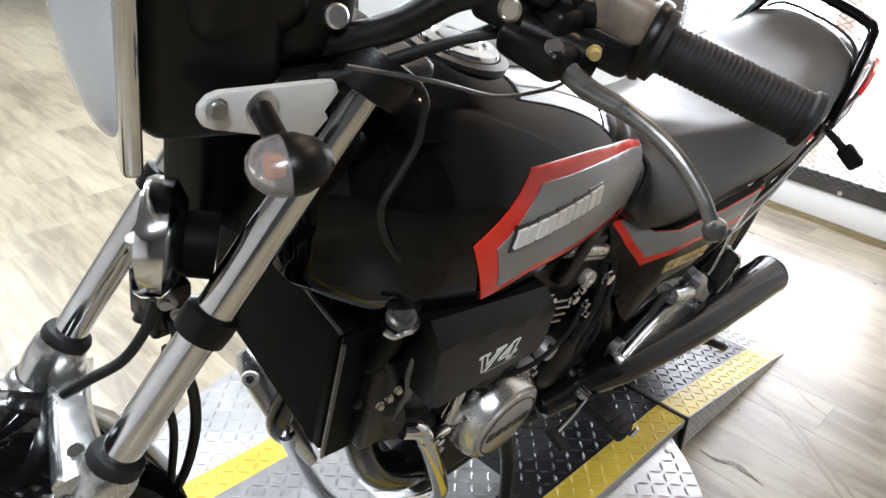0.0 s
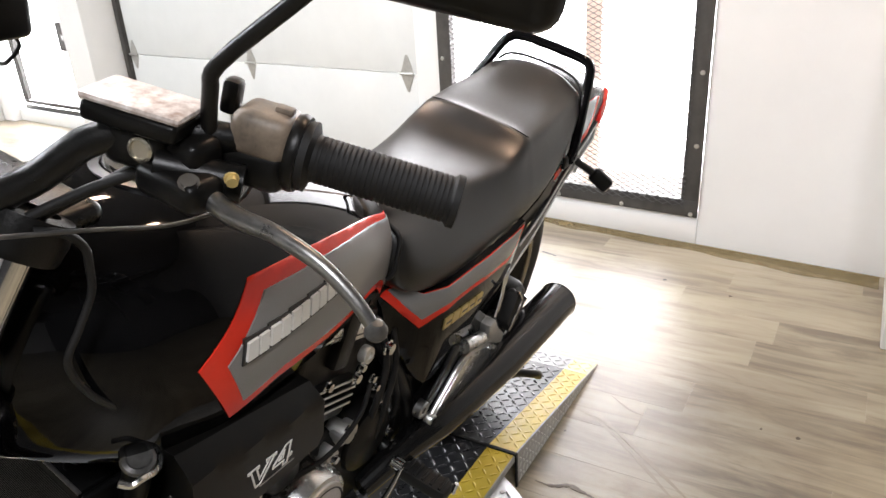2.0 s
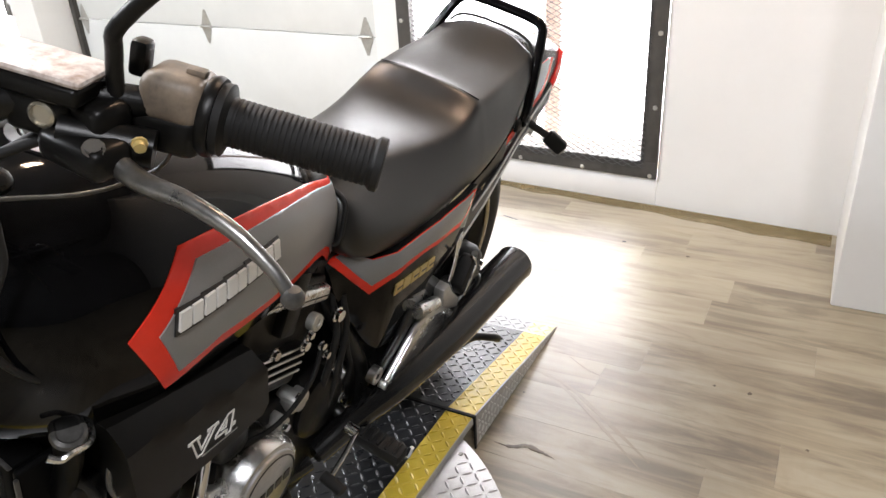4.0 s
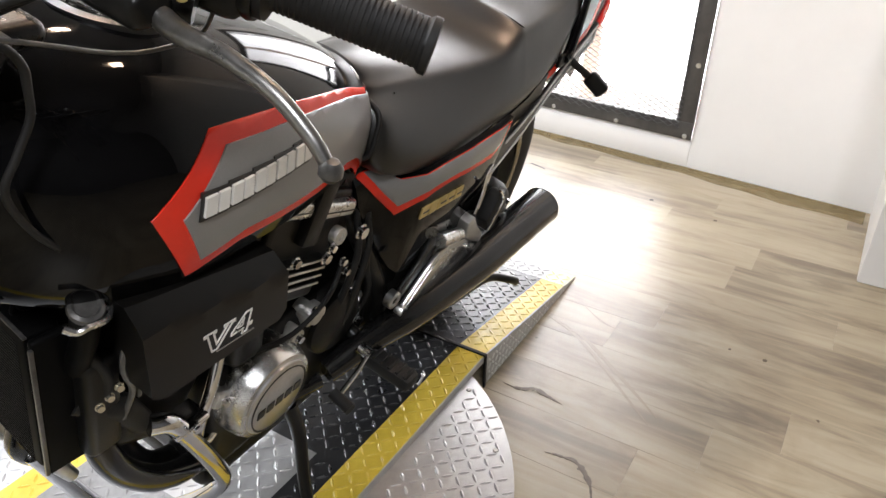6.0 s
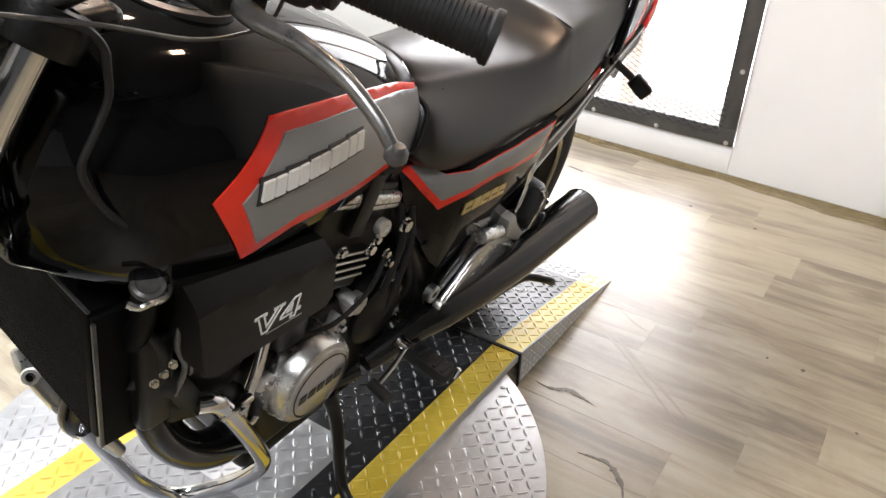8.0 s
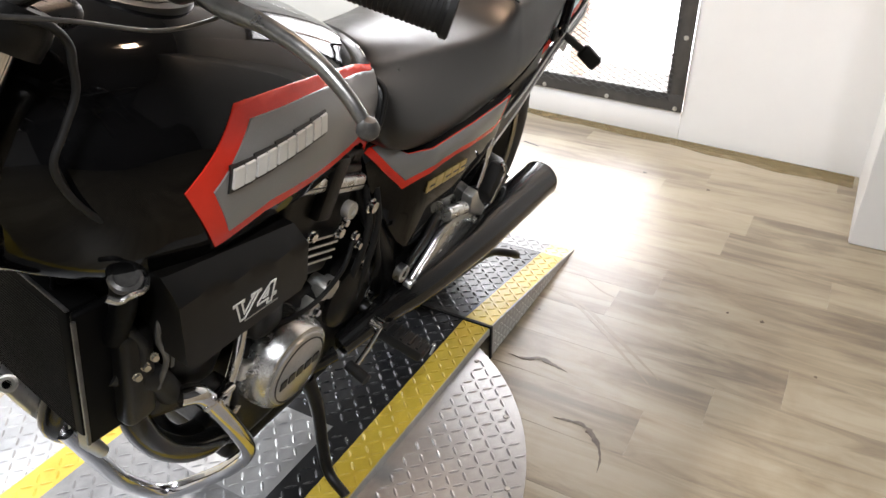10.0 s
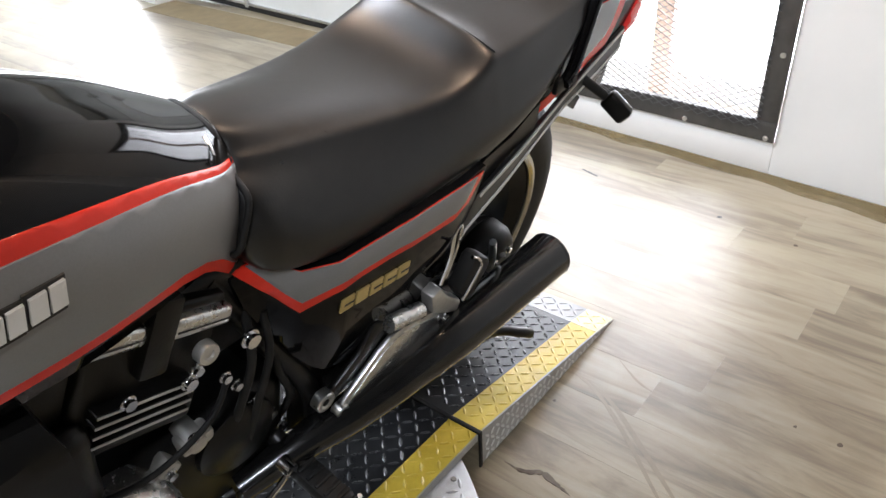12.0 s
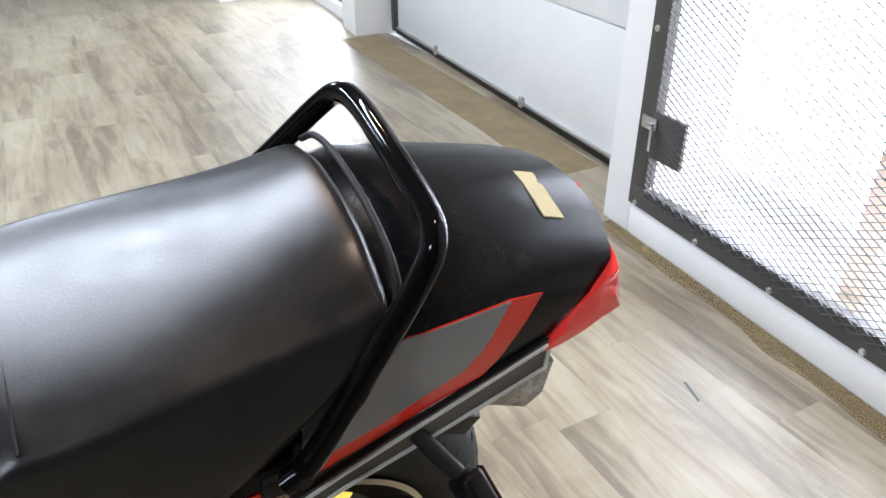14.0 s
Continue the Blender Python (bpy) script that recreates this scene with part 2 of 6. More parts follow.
def plank_material():
    m, nodes, links, p = material("vinyl_oak_planks")
    info = nodes.new("ShaderNodeObjectInfo")
    tc = nodes.new("ShaderNodeTexCoord")
    add = nodes.new("ShaderNodeVectorMath")
    add.operation = "MULTIPLY_ADD"
    add.inputs[1].default_value, add.inputs[2].default_value = (4.2, 0.55, 1.0), (0, 0, 0)
    shift = nodes.new("ShaderNodeVectorMath")
    shift.operation = "SCALE"
    shift.inputs["Scale"].default_value = 37.0
    comb = nodes.new("ShaderNodeCombineXYZ")
    for k in ("X", "Y", "Z"):
        links.new(info.outputs["Random"], comb.inputs[k])
    links.new(comb.outputs[0], shift.inputs[0])
    links.new(shift.outputs[0], add.inputs[2])
    links.new(tc.outputs["Object"], add.inputs[0])
    grain = nodes.new("ShaderNodeTexNoise")
    grain.inputs["Scale"].default_value, grain.inputs["Detail"].default_value, grain.inputs["Roughness"].default_value = 5.0, 9.0, 0.62
    grain.inputs["Distortion"].default_value = 0.9
    links.new(add.outputs[0], grain.inputs["Vector"])
    col = ramp_node(nodes, [(0.385, (0.143, 0.111, 0.071)), (0.45, (0.210, 0.171, 0.112)), (0.505, (0.282, 0.237, 0.157)), (0.59, (0.337, 0.294, 0.209))])
    blotch = nodes.new("ShaderNodeTexNoise")
    blotch.inputs["Scale"].default_value, blotch.inputs["Detail"].default_value = 1.4, 3
    links.new(add.outputs[0], blotch.inputs["Vector"])
    both = nodes.new("ShaderNodeMath")
    both.operation = "MULTIPLY_ADD"
    both.inputs[1].default_value = 0.55
    half = nodes.new("ShaderNodeMath")
    half.operation = "MULTIPLY"
    half.inputs[1].default_value = 0.45
    links.new(blotch.outputs["Fac"], half.inputs[0])
    links.new(grain.outputs["Fac"], both.inputs[0])
    links.new(half.outputs[0], both.inputs[2])
    links.new(both.outputs[0], col.inputs["Fac"])
    hsv = nodes.new("ShaderNodeHueSaturation")
    tone = nodes.new("ShaderNodeMapRange")
    tone.inputs["To Min"].default_value, tone.inputs["To Max"].default_value = 0.95, 1.05
    links.new(info.outputs["Random"], tone.inputs["Value"])
    links.new(tone.outputs["Result"], hsv.inputs["Value"])
    place = nodes.new("ShaderNodeNewGeometry")
    stain = nodes.new("ShaderNodeTexNoise")
    stain.inputs["Scale"].default_value, stain.inputs["Detail"].default_value, stain.inputs["Roughness"].default_value = 2.2, 7.0, 0.62
    stain.inputs["Distortion"].default_value = 0.8
    links.new(place.outputs["Position"], stain.inputs["Vector"])
    dirt = ramp_node(nodes, [(0.32, (0.78, 0.73, 0.66)), (0.47, (0.95, 0.94, 0.92)), (0.62, (1.06, 1.06, 1.06))])
    links.new(stain.outputs["Fac"], dirt.inputs["Fac"])
    worn = nodes.new("ShaderNodeVectorMath")
    worn.operation = "MULTIPLY"
    links.new(col.outputs["Color"], worn.inputs[0])
    links.new(dirt.outputs["Color"], worn.inputs[1])
    links.new(worn.outputs[0], hsv.inputs["Color"])
    links.new(hsv.outputs["Color"], p.inputs["Base Color"])
    rough = nodes.new("ShaderNodeMapRange")
    rough.inputs["To Min"].default_value, rough.inputs["To Max"].default_value = 0.34, 0.46
    p.inputs["Specular IOR Level"].default_value = 0.60
    p.inputs["Coat Weight"].default_value, p.inputs["Coat Roughness"].default_value, p.inputs["Coat IOR"].default_value = 0.75, 0.43, 1.5
    links.new(grain.outputs["Fac"], rough.inputs["Value"])
    links.new(rough.outputs["Result"], p.inputs["Roughness"])
    bp = nodes.new("ShaderNodeBump")
    bp.inputs["Strength"].default_value, bp.inputs["Distance"].default_value = 0.05, 0.0005
    links.new(grain.outputs["Fac"], bp.inputs["Height"])
    links.new(bp.outputs["Normal"], p.inputs["Normal"])
    return m


PLANK = plank_material()
MIRROR = surface("mirror_silver", (0.85, 0.85, 0.85), (0.9, 0.9, 0.9), (0.01, 0.02), metal=1.0)

# ---- shapes ----


def mesh_object(name, bm, mat, sharp=38):
    me = bpy.data.meshes.new(name)
    bmesh.ops.recalc_face_normals(bm, faces=bm.faces[:])
    bm.to_mesh(me)
    bm.free()
    for poly in me.polygons:
        poly.use_smooth = True
    me.set_sharp_from_angle(angle=radians(sharp))
    me.materials.append(mat)
    return new(name, me)


def part(name, bm, mat, parent, label="", sharp=38):
    ob = mesh_object(name, bm, mat, sharp)
    ob.parent = parent
    if label:
        tagged(ob, label)
    return ob


def thing(name, bm, mat, label, category, group="", kind="", sharp=38):
    return tagged(mesh_object(name, bm, mat, sharp), label, category, group, kind)


def empty(name, m, label, category, group="", kind=""):
    ob = new(name)
    ob.empty_display_size = 0.1
    ob.matrix_world = m
    return tagged(ob, label, category, group, kind)


def add_box(bm, lo, hi, bevel=0.0, seg=2, m=None):
    geo = bmesh.ops.create_cube(bm, size=1.0)["verts"]
    for v in geo:
        v.co = Vector([(lo[i] + hi[i]) / 2 + v.co[i] * (hi[i] - lo[i]) for i in range(3)])
    if bevel:
        edges = list({e for v in geo for e in v.link_edges})
        res = bmesh.ops.bevel(bm, geom=edges, offset=bevel, segments=seg, affect="EDGES", profile=0.5)
        geo = list({v for f in res["faces"] for v in f.verts} | {v for v in geo if v.is_valid})
    if m is not None:
        for v in geo:
            v.co = m @ v.co
    return bm


def box(lo, hi, bevel=0.0, seg=2, m=None):
    return add_box(bmesh.new(), lo, hi, bevel, seg, m)


def smooth_path(pts, per=6):
    """A Catmull-Rom line through the points."""
    pts = [Vector(p) for p in pts]
    if len(pts) < 3:
        return pts
    out = []
    ext = [2 * pts[0] - pts[1]] + pts + [2 * pts[-1] - pts[-2]]
    for i in range(1, len(ext) - 2):
        a, b, c, d = ext[i - 1 : i + 3]
        for k in range(per):
            u = k / per
            out.append(0.5 * (2 * b + (c - a) * u + (2 * a - 5 * b + 4 * c - d) * u * u + (3 * b - a - 3 * c + d) * u ** 3))
    out.append(pts[-1])
    return out


def add_tube(bm, pts, r, n=12, smooth=True, per=6, cap=True):
    """A round bar along a line; r: one radius, or one for each given point."""
    path = smooth_path(pts, per) if smooth else [Vector(p) for p in pts]
    radii = [r] * len(path) if not isinstance(r, (list, tuple)) else [float(np.interp(i, np.linspace(0, len(path) - 1, len(r)), r)) for i in range(len(path))]
    rings, side = [], None
    for i, p in enumerate(path):
        d = (path[min(i + 1, len(path) - 1)] - path[max(i - 1, 0)]).normalized()
        if side is None:
            side = d.orthogonal().normalized()
        side = (side - d * side.dot(d)).normalized()
        up = d.cross(side)
        rings.append([bm.verts.new(p + radii[i] * (math.cos(2 * math.pi * k / n) * side + math.sin(2 * math.pi * k / n) * up)) for k in range(n)])
    for a, b in zip(rings, rings[1:]):
        for k in range(n):
            bm.faces.new((a[k], a[(k + 1) % n], b[(k + 1) % n], b[k]))
    if cap:
        bm.faces.new(rings[0][::-1])
        bm.faces.new(rings[-1])
    return bm


def tube(pts, r, n=12, smooth=True, per=6):
    return add_tube(bmesh.new(), pts, r, n, smooth, per)


def add_lathe(bm, profile, m, n=32):
    """Turns a profile of (radius, height) round the z axis, then places it."""
    rings = []
    for r, h in profile:
        if r < 1e-5:
            rings.append([bm.verts.new(m @ Vector((0, 0, h)))])
        else:
            rings.append([bm.verts.new(m @ Vector((r * math.cos(2 * math.pi * k / n), r * math.sin(2 * math.pi * k / n), h))) for k in range(n)])
    for a, b in zip(rings, rings[1:]):
        for k in range(n):
            if len(a) == 1 and len(b) == 1:
                continue
            if len(a) == 1:
                bm.faces.new((a[0], b[(k + 1) % n], b[k]))
            elif len(b) == 1:
                bm.faces.new((a[k], a[(k + 1) % n], b[0]))
            else:
                bm.faces.new((a[k], a[(k + 1) % n], b[(k + 1) % n], b[k]))
    return bm


def lathe(profile, m, n=32):
    return add_lathe(bmesh.new(), profile, m, n)


def axis_pose(loc, direction):
    """A pose whose z axis points along the direction."""
    return Matrix.Translation(loc) @ Vector(direction).to_track_quat("Z", "Y").to_matrix().to_4x4()


def add_bolt(bm, loc, direction, r=0.006, h=0.006):
    m = axis_pose(loc, direction)
    add_lathe(bm, [(0, 0), (r * 1.35, 0), (r * 1.35, h * 0.25), (r, h * 0.3), (r, h), (0, h)], m, 10)
    return bm


def bolt(loc, direction, r=0.006, h=0.006):
    return add_bolt(bmesh.new(), loc, direction, r, h)


def loft(rings, closed=True, caps=True):
    bm = bmesh.new()
    vs = [[bm.verts.new(p) for p in ring] for ring in rings]
    n = len(vs[0])
    for a, b in zip(vs, vs[1:]):
        for k in range(n if closed else n - 1):
            bm.faces.new((a[k], a[(k + 1) % n], b[(k + 1) % n], b[k]))
    if caps and closed:
        bm.faces.new(vs[0][::-1])
        bm.faces.new(vs[-1])
    return bm


def sheet(poly, f, thick, step=0.02):
    """A plate that follows y = f(x, z): its outline in x and z, cut on a grid, with thickness towards the middle plane."""
    bm = bmesh.new()
    bm.faces.new([bm.verts.new((x, 0, z)) for x, z in poly])
    xs, zs = [p[0] for p in poly], [p[1] for p in poly]
    for axis, lo, hi in ((0, min(xs), max(xs)), (2, min(zs), max(zs))):
        v = lo + step
        while v < hi - 1e-4:
            co, no = [0, 0, 0], [0, 0, 0]
            co[axis], no[axis] = v, 1
            bmesh.ops.bisect_plane(bm, geom=bm.verts[:] + bm.edges[:] + bm.faces[:], dist=1e-5, plane_co=co, plane_no=no)
            v += step
    for v in bm.verts:
        v.co.y = f(v.co.x, v.co.z)
    bmesh.ops.recalc_face_normals(bm, faces=bm.faces[:])
    if sum(fc.normal.y * fc.calc_area() for fc in bm.faces) > 0:
        bmesh.ops.reverse_faces(bm, faces=bm.faces[:])
    outer = bm.faces[:]
    res = bmesh.ops.extrude_face_region(bm, geom=outer)
    for v in [g for g in res["geom"] if isinstance(g, bmesh.types.BMVert)]:
        v.co.y += thick
    return bm


def curve_at(x, table):
    """A smooth line through the table's points."""
    xs, ys = [row[0] for row in table], [row[1] for row in table]
    i = min(max(int(np.searchsorted(xs, x)) - 1, 0), len(xs) - 2)
    slope = [(ys[min(k + 1, len(ys) - 1)] - ys[max(k - 1, 0)]) / (xs[min(k + 1, len(xs) - 1)] - xs[max(k - 1, 0)]) for k in (i, i + 1)]
    h = xs[i + 1] - xs[i]
    u = min(max((x - xs[i]) / h, 0.0), 1.0)
    return (2 * u ** 3 - 3 * u ** 2 + 1) * ys[i] + (u ** 3 - 2 * u ** 2 + u) * h * slope[0] + (3 * u ** 2 - 2 * u ** 3) * ys[i + 1] + (u ** 3 - u ** 2) * h * slope[1]


def interp(x, table):
    xs = [row[0] for row in table]
    return float(np.interp(x, xs, [row[1] for row in table]))


def prism(poly, lo, hi, bevel=0.0, m=None):
    """An outline in x and y, extruded from z = lo to hi."""
    bm = bmesh.new()
    f = bm.faces.new([bm.verts.new((x, y, lo)) for x, y in poly])
    res = bmesh.ops.extrude_face_region(bm, geom=[f])
    for v in [g for g in res["geom"] if isinstance(g, bmesh.types.BMVert)]:
        v.co.z = hi
    if bevel:
        bmesh.ops.bevel(bm, geom=bm.edges[:], offset=bevel, segments=2, affect="EDGES", profile=0.5)
    if m is not None:
        bmesh.ops.transform(bm, matrix=m, verts=bm.verts[:])
    return bm


XZ = Matrix(((1, 0, 0, 0), (0, 0, -1, 0), (0, 1, 0, 0), (0, 0, 0, 1)))  # x, y to x, z; depth towards -y

# ---- the room ----
WALL_A, WALL_K = 1.573, 0.078  # the gate wall: x = WALL_A + WALL_K * y
WALL_TURN = -math.degrees(math.atan(WALL_K))
WALL = pose(WALL_A, 0, 0, 0, 0, WALL_TURN)  # its frame: y runs along the wall, +x goes out through it
GATE_LO, GATE_HI, GATE_Z0, GATE_Z1 = -0.06, 1.135, 0.115, 2.08
GARAGE_LO, GARAGE_HI = 1.27, 3.98
SIDE_LO, SIDE_HI = 4.25, 5.28
T = 0.12


def wall_piece(name, lo, hi, label="white painted wall beside the gate"):
    ob = thing(name, box(lo, hi, 0.004), WALL_WHITE, label, "wall", kind="structure")
    ob.matrix_world = WALL
    return ob


wall_piece("wall_east_south", (0, -3.6, 0), (T, GATE_LO, CEILING))
wall_piece("wall_east_gate_sill", (0, GATE_LO, 0), (T, GATE_HI, GATE_Z0), "white painted sill under the gate")
wall_piece("wall_east_gate_head", (0, GATE_LO, GATE_Z1), (T, GATE_HI, CEILING), "white painted wall over the gate")
wall_piece("wall_east_post", (0, GATE_HI, 0), (0.36, GARAGE_LO, CEILING), "white painted post between gate and garage door")
wall_piece("wall_east_garage_head", (0, GARAGE_LO, 2.3), (0.3, GARAGE_HI, CEILING), "white wall over the garage door")
wall_piece("wall_east_pier", (0, GARAGE_HI, 0), (0.36, SIDE_LO, CEILING), "white painted pier between garage door and side door")
wall_piece("wall_east_side_head", (0, SIDE_LO, 2.1), (T, SIDE_HI, CEILING), "white wall over the side door")
wall_piece("wall_east_side_sill", (0.06, SIDE_LO, 0), (0.18, SIDE_HI, 0.09), "white sill under the side door")
wall_piece("wall_east_north", (0, SIDE_HI, 0), (T, 9.0, CEILING))
thing("wall_block_south", box((1.0, -3.6, 0), (1.58, -0.715, CEILING), 0.006), WALL_WHITE, "white boxed-out wall with a square corner", "wall", kind="structure")
thing("wall_block_north", box((1.37, 5.40, 0), (1.99, 9.0, CEILING), 0.006), WALL_WHITE, "white boxed-out wall with a square corner", "wall", kind="structure")
# West and north walls are out of view, added to close the room.
thing("wall_west", box((-6.1, -3.6, 0), (-6.0, 9.0, CEILING)), WALL_WHITE, "unseen white wall closing the room", "wall", kind="structure")
# South wall is added out of view, dark to shape the tank's reflections.
thing("wall_south", box((-6.0, -3.7, 0), (1.58, -3.6, CEILING)), DARK_WALL, "unseen charcoal wall, dark for the bike's reflections", "wall", kind="structure")
thing("wall_north", box((-6.0, 9.0, 0), (2.4, 9.1, CEILING)), WALL_WHITE, "unseen white wall closing the room", "wall", kind="structure")
# Unseen ceiling, its grey set by the seat's reflections.
thing("ceiling", box((-6.1, -3.7, CEILING), (2.6, 9.1, CEILING + 0.1)), CEILING_GREY, "unseen grey ceiling closing the room", "ceiling", kind="structure")

# outside the openings: bright daylight and a brick column
for lo, hi, far in ((GATE_LO - 0.9, GATE_HI + 2.4, 1.2), (SIDE_LO - 0.3, SIDE_HI + 1.5, 0.42)):
    ob = thing("backdrop", box((far, lo, -0.1), (far + 0.02, hi, 2.7)), DAYLIGHT, "bright white daylight outside", "backdrop", kind="structure")
    ob.matrix_world = WALL
thing("ground", box((1.55, -1.2, -0.04), (3.2, 6.6, -0.012)), WALL_WHITE, "pale concrete ground outside", "ground", kind="structure")
column = thing("column", box((1.98, 0.49, -0.012), (2.06, 0.565, 2.6), 0.004), BRICK_OUT, "slim orange column outside the gate", "column")

# ceiling lamps
for tx, ty, watts in TUBES:
    lamp = empty("ceiling_light", pose(tx, ty, CEILING), "unseen white tube light on the ceiling", "ceiling light", "ceiling lights")
    part("housing", box((-0.64, -0.10, -0.05), (0.64, 0.10, 0), 0.008), DOOR_WHITE, lamp)
    for dy in (-0.045, 0.045):
        part("tube", tube([(-0.6, dy, -0.068), (0.6, dy, -0.068)], 0.014, 12, False), LAMP_GLOW, lamp)
for bx, by in BULBS:
    lamp = empty("ceiling_bulb", pose(bx, by, CEILING), "warm round bulb on the ceiling", "ceiling lamp", "warm ceiling bulbs")
    part("socket", lathe([(0, 0), (0.05, 0), (0.05, -0.02), (0.02, -0.04), (0, -0.04)], Matrix()), DOOR_WHITE, lamp)
    part("bulb", lathe([(0.015, -0.04), (0.035, -0.07), (0.04, -0.095), (0.028, -0.125), (0, -0.135)], Matrix()), BULB_GLOW, lamp)

# ---- gate, garage door, side door ----


def expanded_mesh(y0, y1, z0, z1, lwd, swd, strand, depth):
    """Expanded metal: zigzag strands that meet at the knots."""
    verts, faces = [], []
    rows = int((z1 - z0) / (swd / 2))
    cols = int((y1 - y0) / (lwd / 2))
    for r in range(rows):
        za = z0 + r * swd / 2
        for c in range(cols):
            up = (r + c) % 2 == 0
            ya, yb = y0 + c * lwd / 2, y0 + (c + 1) * lwd / 2
            a, b = (za, za + swd / 2) if up else (za + swd / 2, za)
            n = len(verts)
            for yy, zz in ((ya, a), (yb, b)):
                verts += [(-depth, yy, zz - strand), (-depth, yy, zz + strand), (depth, yy, zz + strand), (depth, yy, zz - strand)]
            faces += [(n + k, n + (k + 1) % 4, n + 4 + (k + 1) % 4, n + 4 + k) for k in range(4)]
    me = bpy.data.meshes.new("expanded_mesh")
    me.from_pydata(verts, [], faces)
    me.materials.append(MESH_STEEL)
    return me


def security_gate(name, lo, hi, z0, z1, x, label, bolts=True, meshed=True):
    gate = empty(name, WALL @ pose(x, 0, 0), label, "gate", kind="structure")
    w = 0.068
    for nm, a, b in (("bottom_rail", (0, lo, z0), (0.012, hi, z0 + w)), ("top_rail", (0, lo, z1 - w), (0.012, hi, z1)),
                     ("stile", (0.0, lo, z0 + w), (0.012, lo + w, z1 - w)), ("stile", (0.0, hi - w, z0 + w), (0.012, hi, z1 - w))):
        if meshed or nm == "top_rail":
            part(nm, box(a, b, 0.002), GATE_STEEL, gate)
        elif nm == "bottom_rail":
            part(nm, box(a, (b[0], b[1], a[2] + 0.032), 0.002), GATE_STEEL, gate)
            part(nm, box((0, lo + 0.044, a[2] + 0.042), b, 0.002), GATE_STEEL, gate)
        else:
            inner = a[1] == lo
            part(nm, box((0, a[1] if inner else b[1] - 0.032, a[2]), (b[0], a[1] + 0.032 if inner else b[1], b[2]), 0.002), GATE_STEEL, gate)
            part(nm, box((0, a[1] + 0.042 if inner else a[1], a[2] - 0.026), (b[0], b[1] if inner else b[1] - 0.042, b[2]), 0.002), GATE_STEEL, gate)
    for nm, a, b in (("angle_flange", (0.012, lo + w - 0.012, z0 + w), (0.04, lo + w - 0.004, z1 - w)), ("angle_flange", (0.012, hi - w + 0.004, z0 + w), (0.04, hi - w + 0.012, z1 - w)),
                     ("angle_flange", (0.012, lo + w, z0 + w - 0.012), (0.04, hi - w, z0 + w - 0.004))):
        part(nm, box(a, b, 0.001), GATE_STEEL, gate)
    if not meshed:
        return gate
    ob = new("expanded_mesh", expanded_mesh(lo + w - 0.014, hi - w + 0.014, z0 + w - 0.028, z1 - w, 0.0420, 0.0210, 0.0011, 0.0022))
    ob.matrix_basis = pose(-0.003, 0, 0)
    ob.parent = gate
    tagged(ob, "dark diamond-pattern expanded steel mesh")
    if bolts:
        n = int((hi - lo) / 0.283)
        for i in range(n + 1):
            part("bolt", bolt((0, lo + 0.026 + 0.283 * i, z0 + 0.012), (-1, 0, 0), 0.007, 0.006), ALU, gate)
        for i in range(1, 7):
            for yy in (lo + 0.024, hi - 0.024):
                part("bolt", bolt((0, yy, z0 + 0.012 + 0.275 * i), (-1, 0, 0), 0.007, 0.006), ALU, gate)
    return gate


gate = security_gate("door_1", GATE_LO, GATE_HI, GATE_Z0, GATE_Z1, -0.012, "black steel security gate with expanded mesh, closed")
lock_plate = part("lock_plate", box((-0.004, 0.93, 0.30), (0.010, 1.07, 0.445), 0.003), GATE_STEEL, gate, "square dark lock plate")
part("latch", add_box(add_box(box((-0.012, 1.045, 0.385), (-0.004, 1.11, 0.425), 0.002), (-0.03, 1.05, 0.398), (-0.012, 1.064, 0.412), 0.003), (-0.032, 1.035, 0.33), (-0.022, 1.047, 0.41), 0.003), ALU, lock_plate, "bent steel latch handle")
# low outer sill of the bright opening behind the mesh
ob = thing("outer_sill", box((0.56, -0.85, -0.012), (0.62, 1.80, 0.075), 0.004), WALL_WHITE, "pale outer sill on the ground outside the gate", "sill")
ob.matrix_world = WALL
side = security_gate("door_2", SIDE_LO + 0.05, SIDE_HI - 0.04, 0.09, 2.05, 0.10, "black framed side door with a bright glazed opening, closed", False, False)
part("lock_plate", box((-0.012, SIDE_LO + 0.04, 0.56), (0.012, SIDE_LO + 0.24, 0.76), 0.004), GATE_STEEL, side, "dark lock plate")
part("latch", add_box(box((-0.020, SIDE_LO + 0.07, 0.640), (-0.012, SIDE_LO + 0.17, 0.675), 0.002), (-0.034, SIDE_LO + 0.10, 0.650), (-0.020, SIDE_LO + 0.115, 0.690), 0.002), ALU, side, "small steel latch")
part("centre_bar", box((0.014, 4.548, 0.16), (0.018, 4.553, 1.98)), WORN_ALU, side, "thin grey centre bar")

garage = empty("door_3", WALL @ pose(0.275, 0, 0), "white sectional garage door, closed", "garage door", kind="structure")
SEAMS = [0.035, 0.535, 1.005, 1.47, 1.93, 2.32]
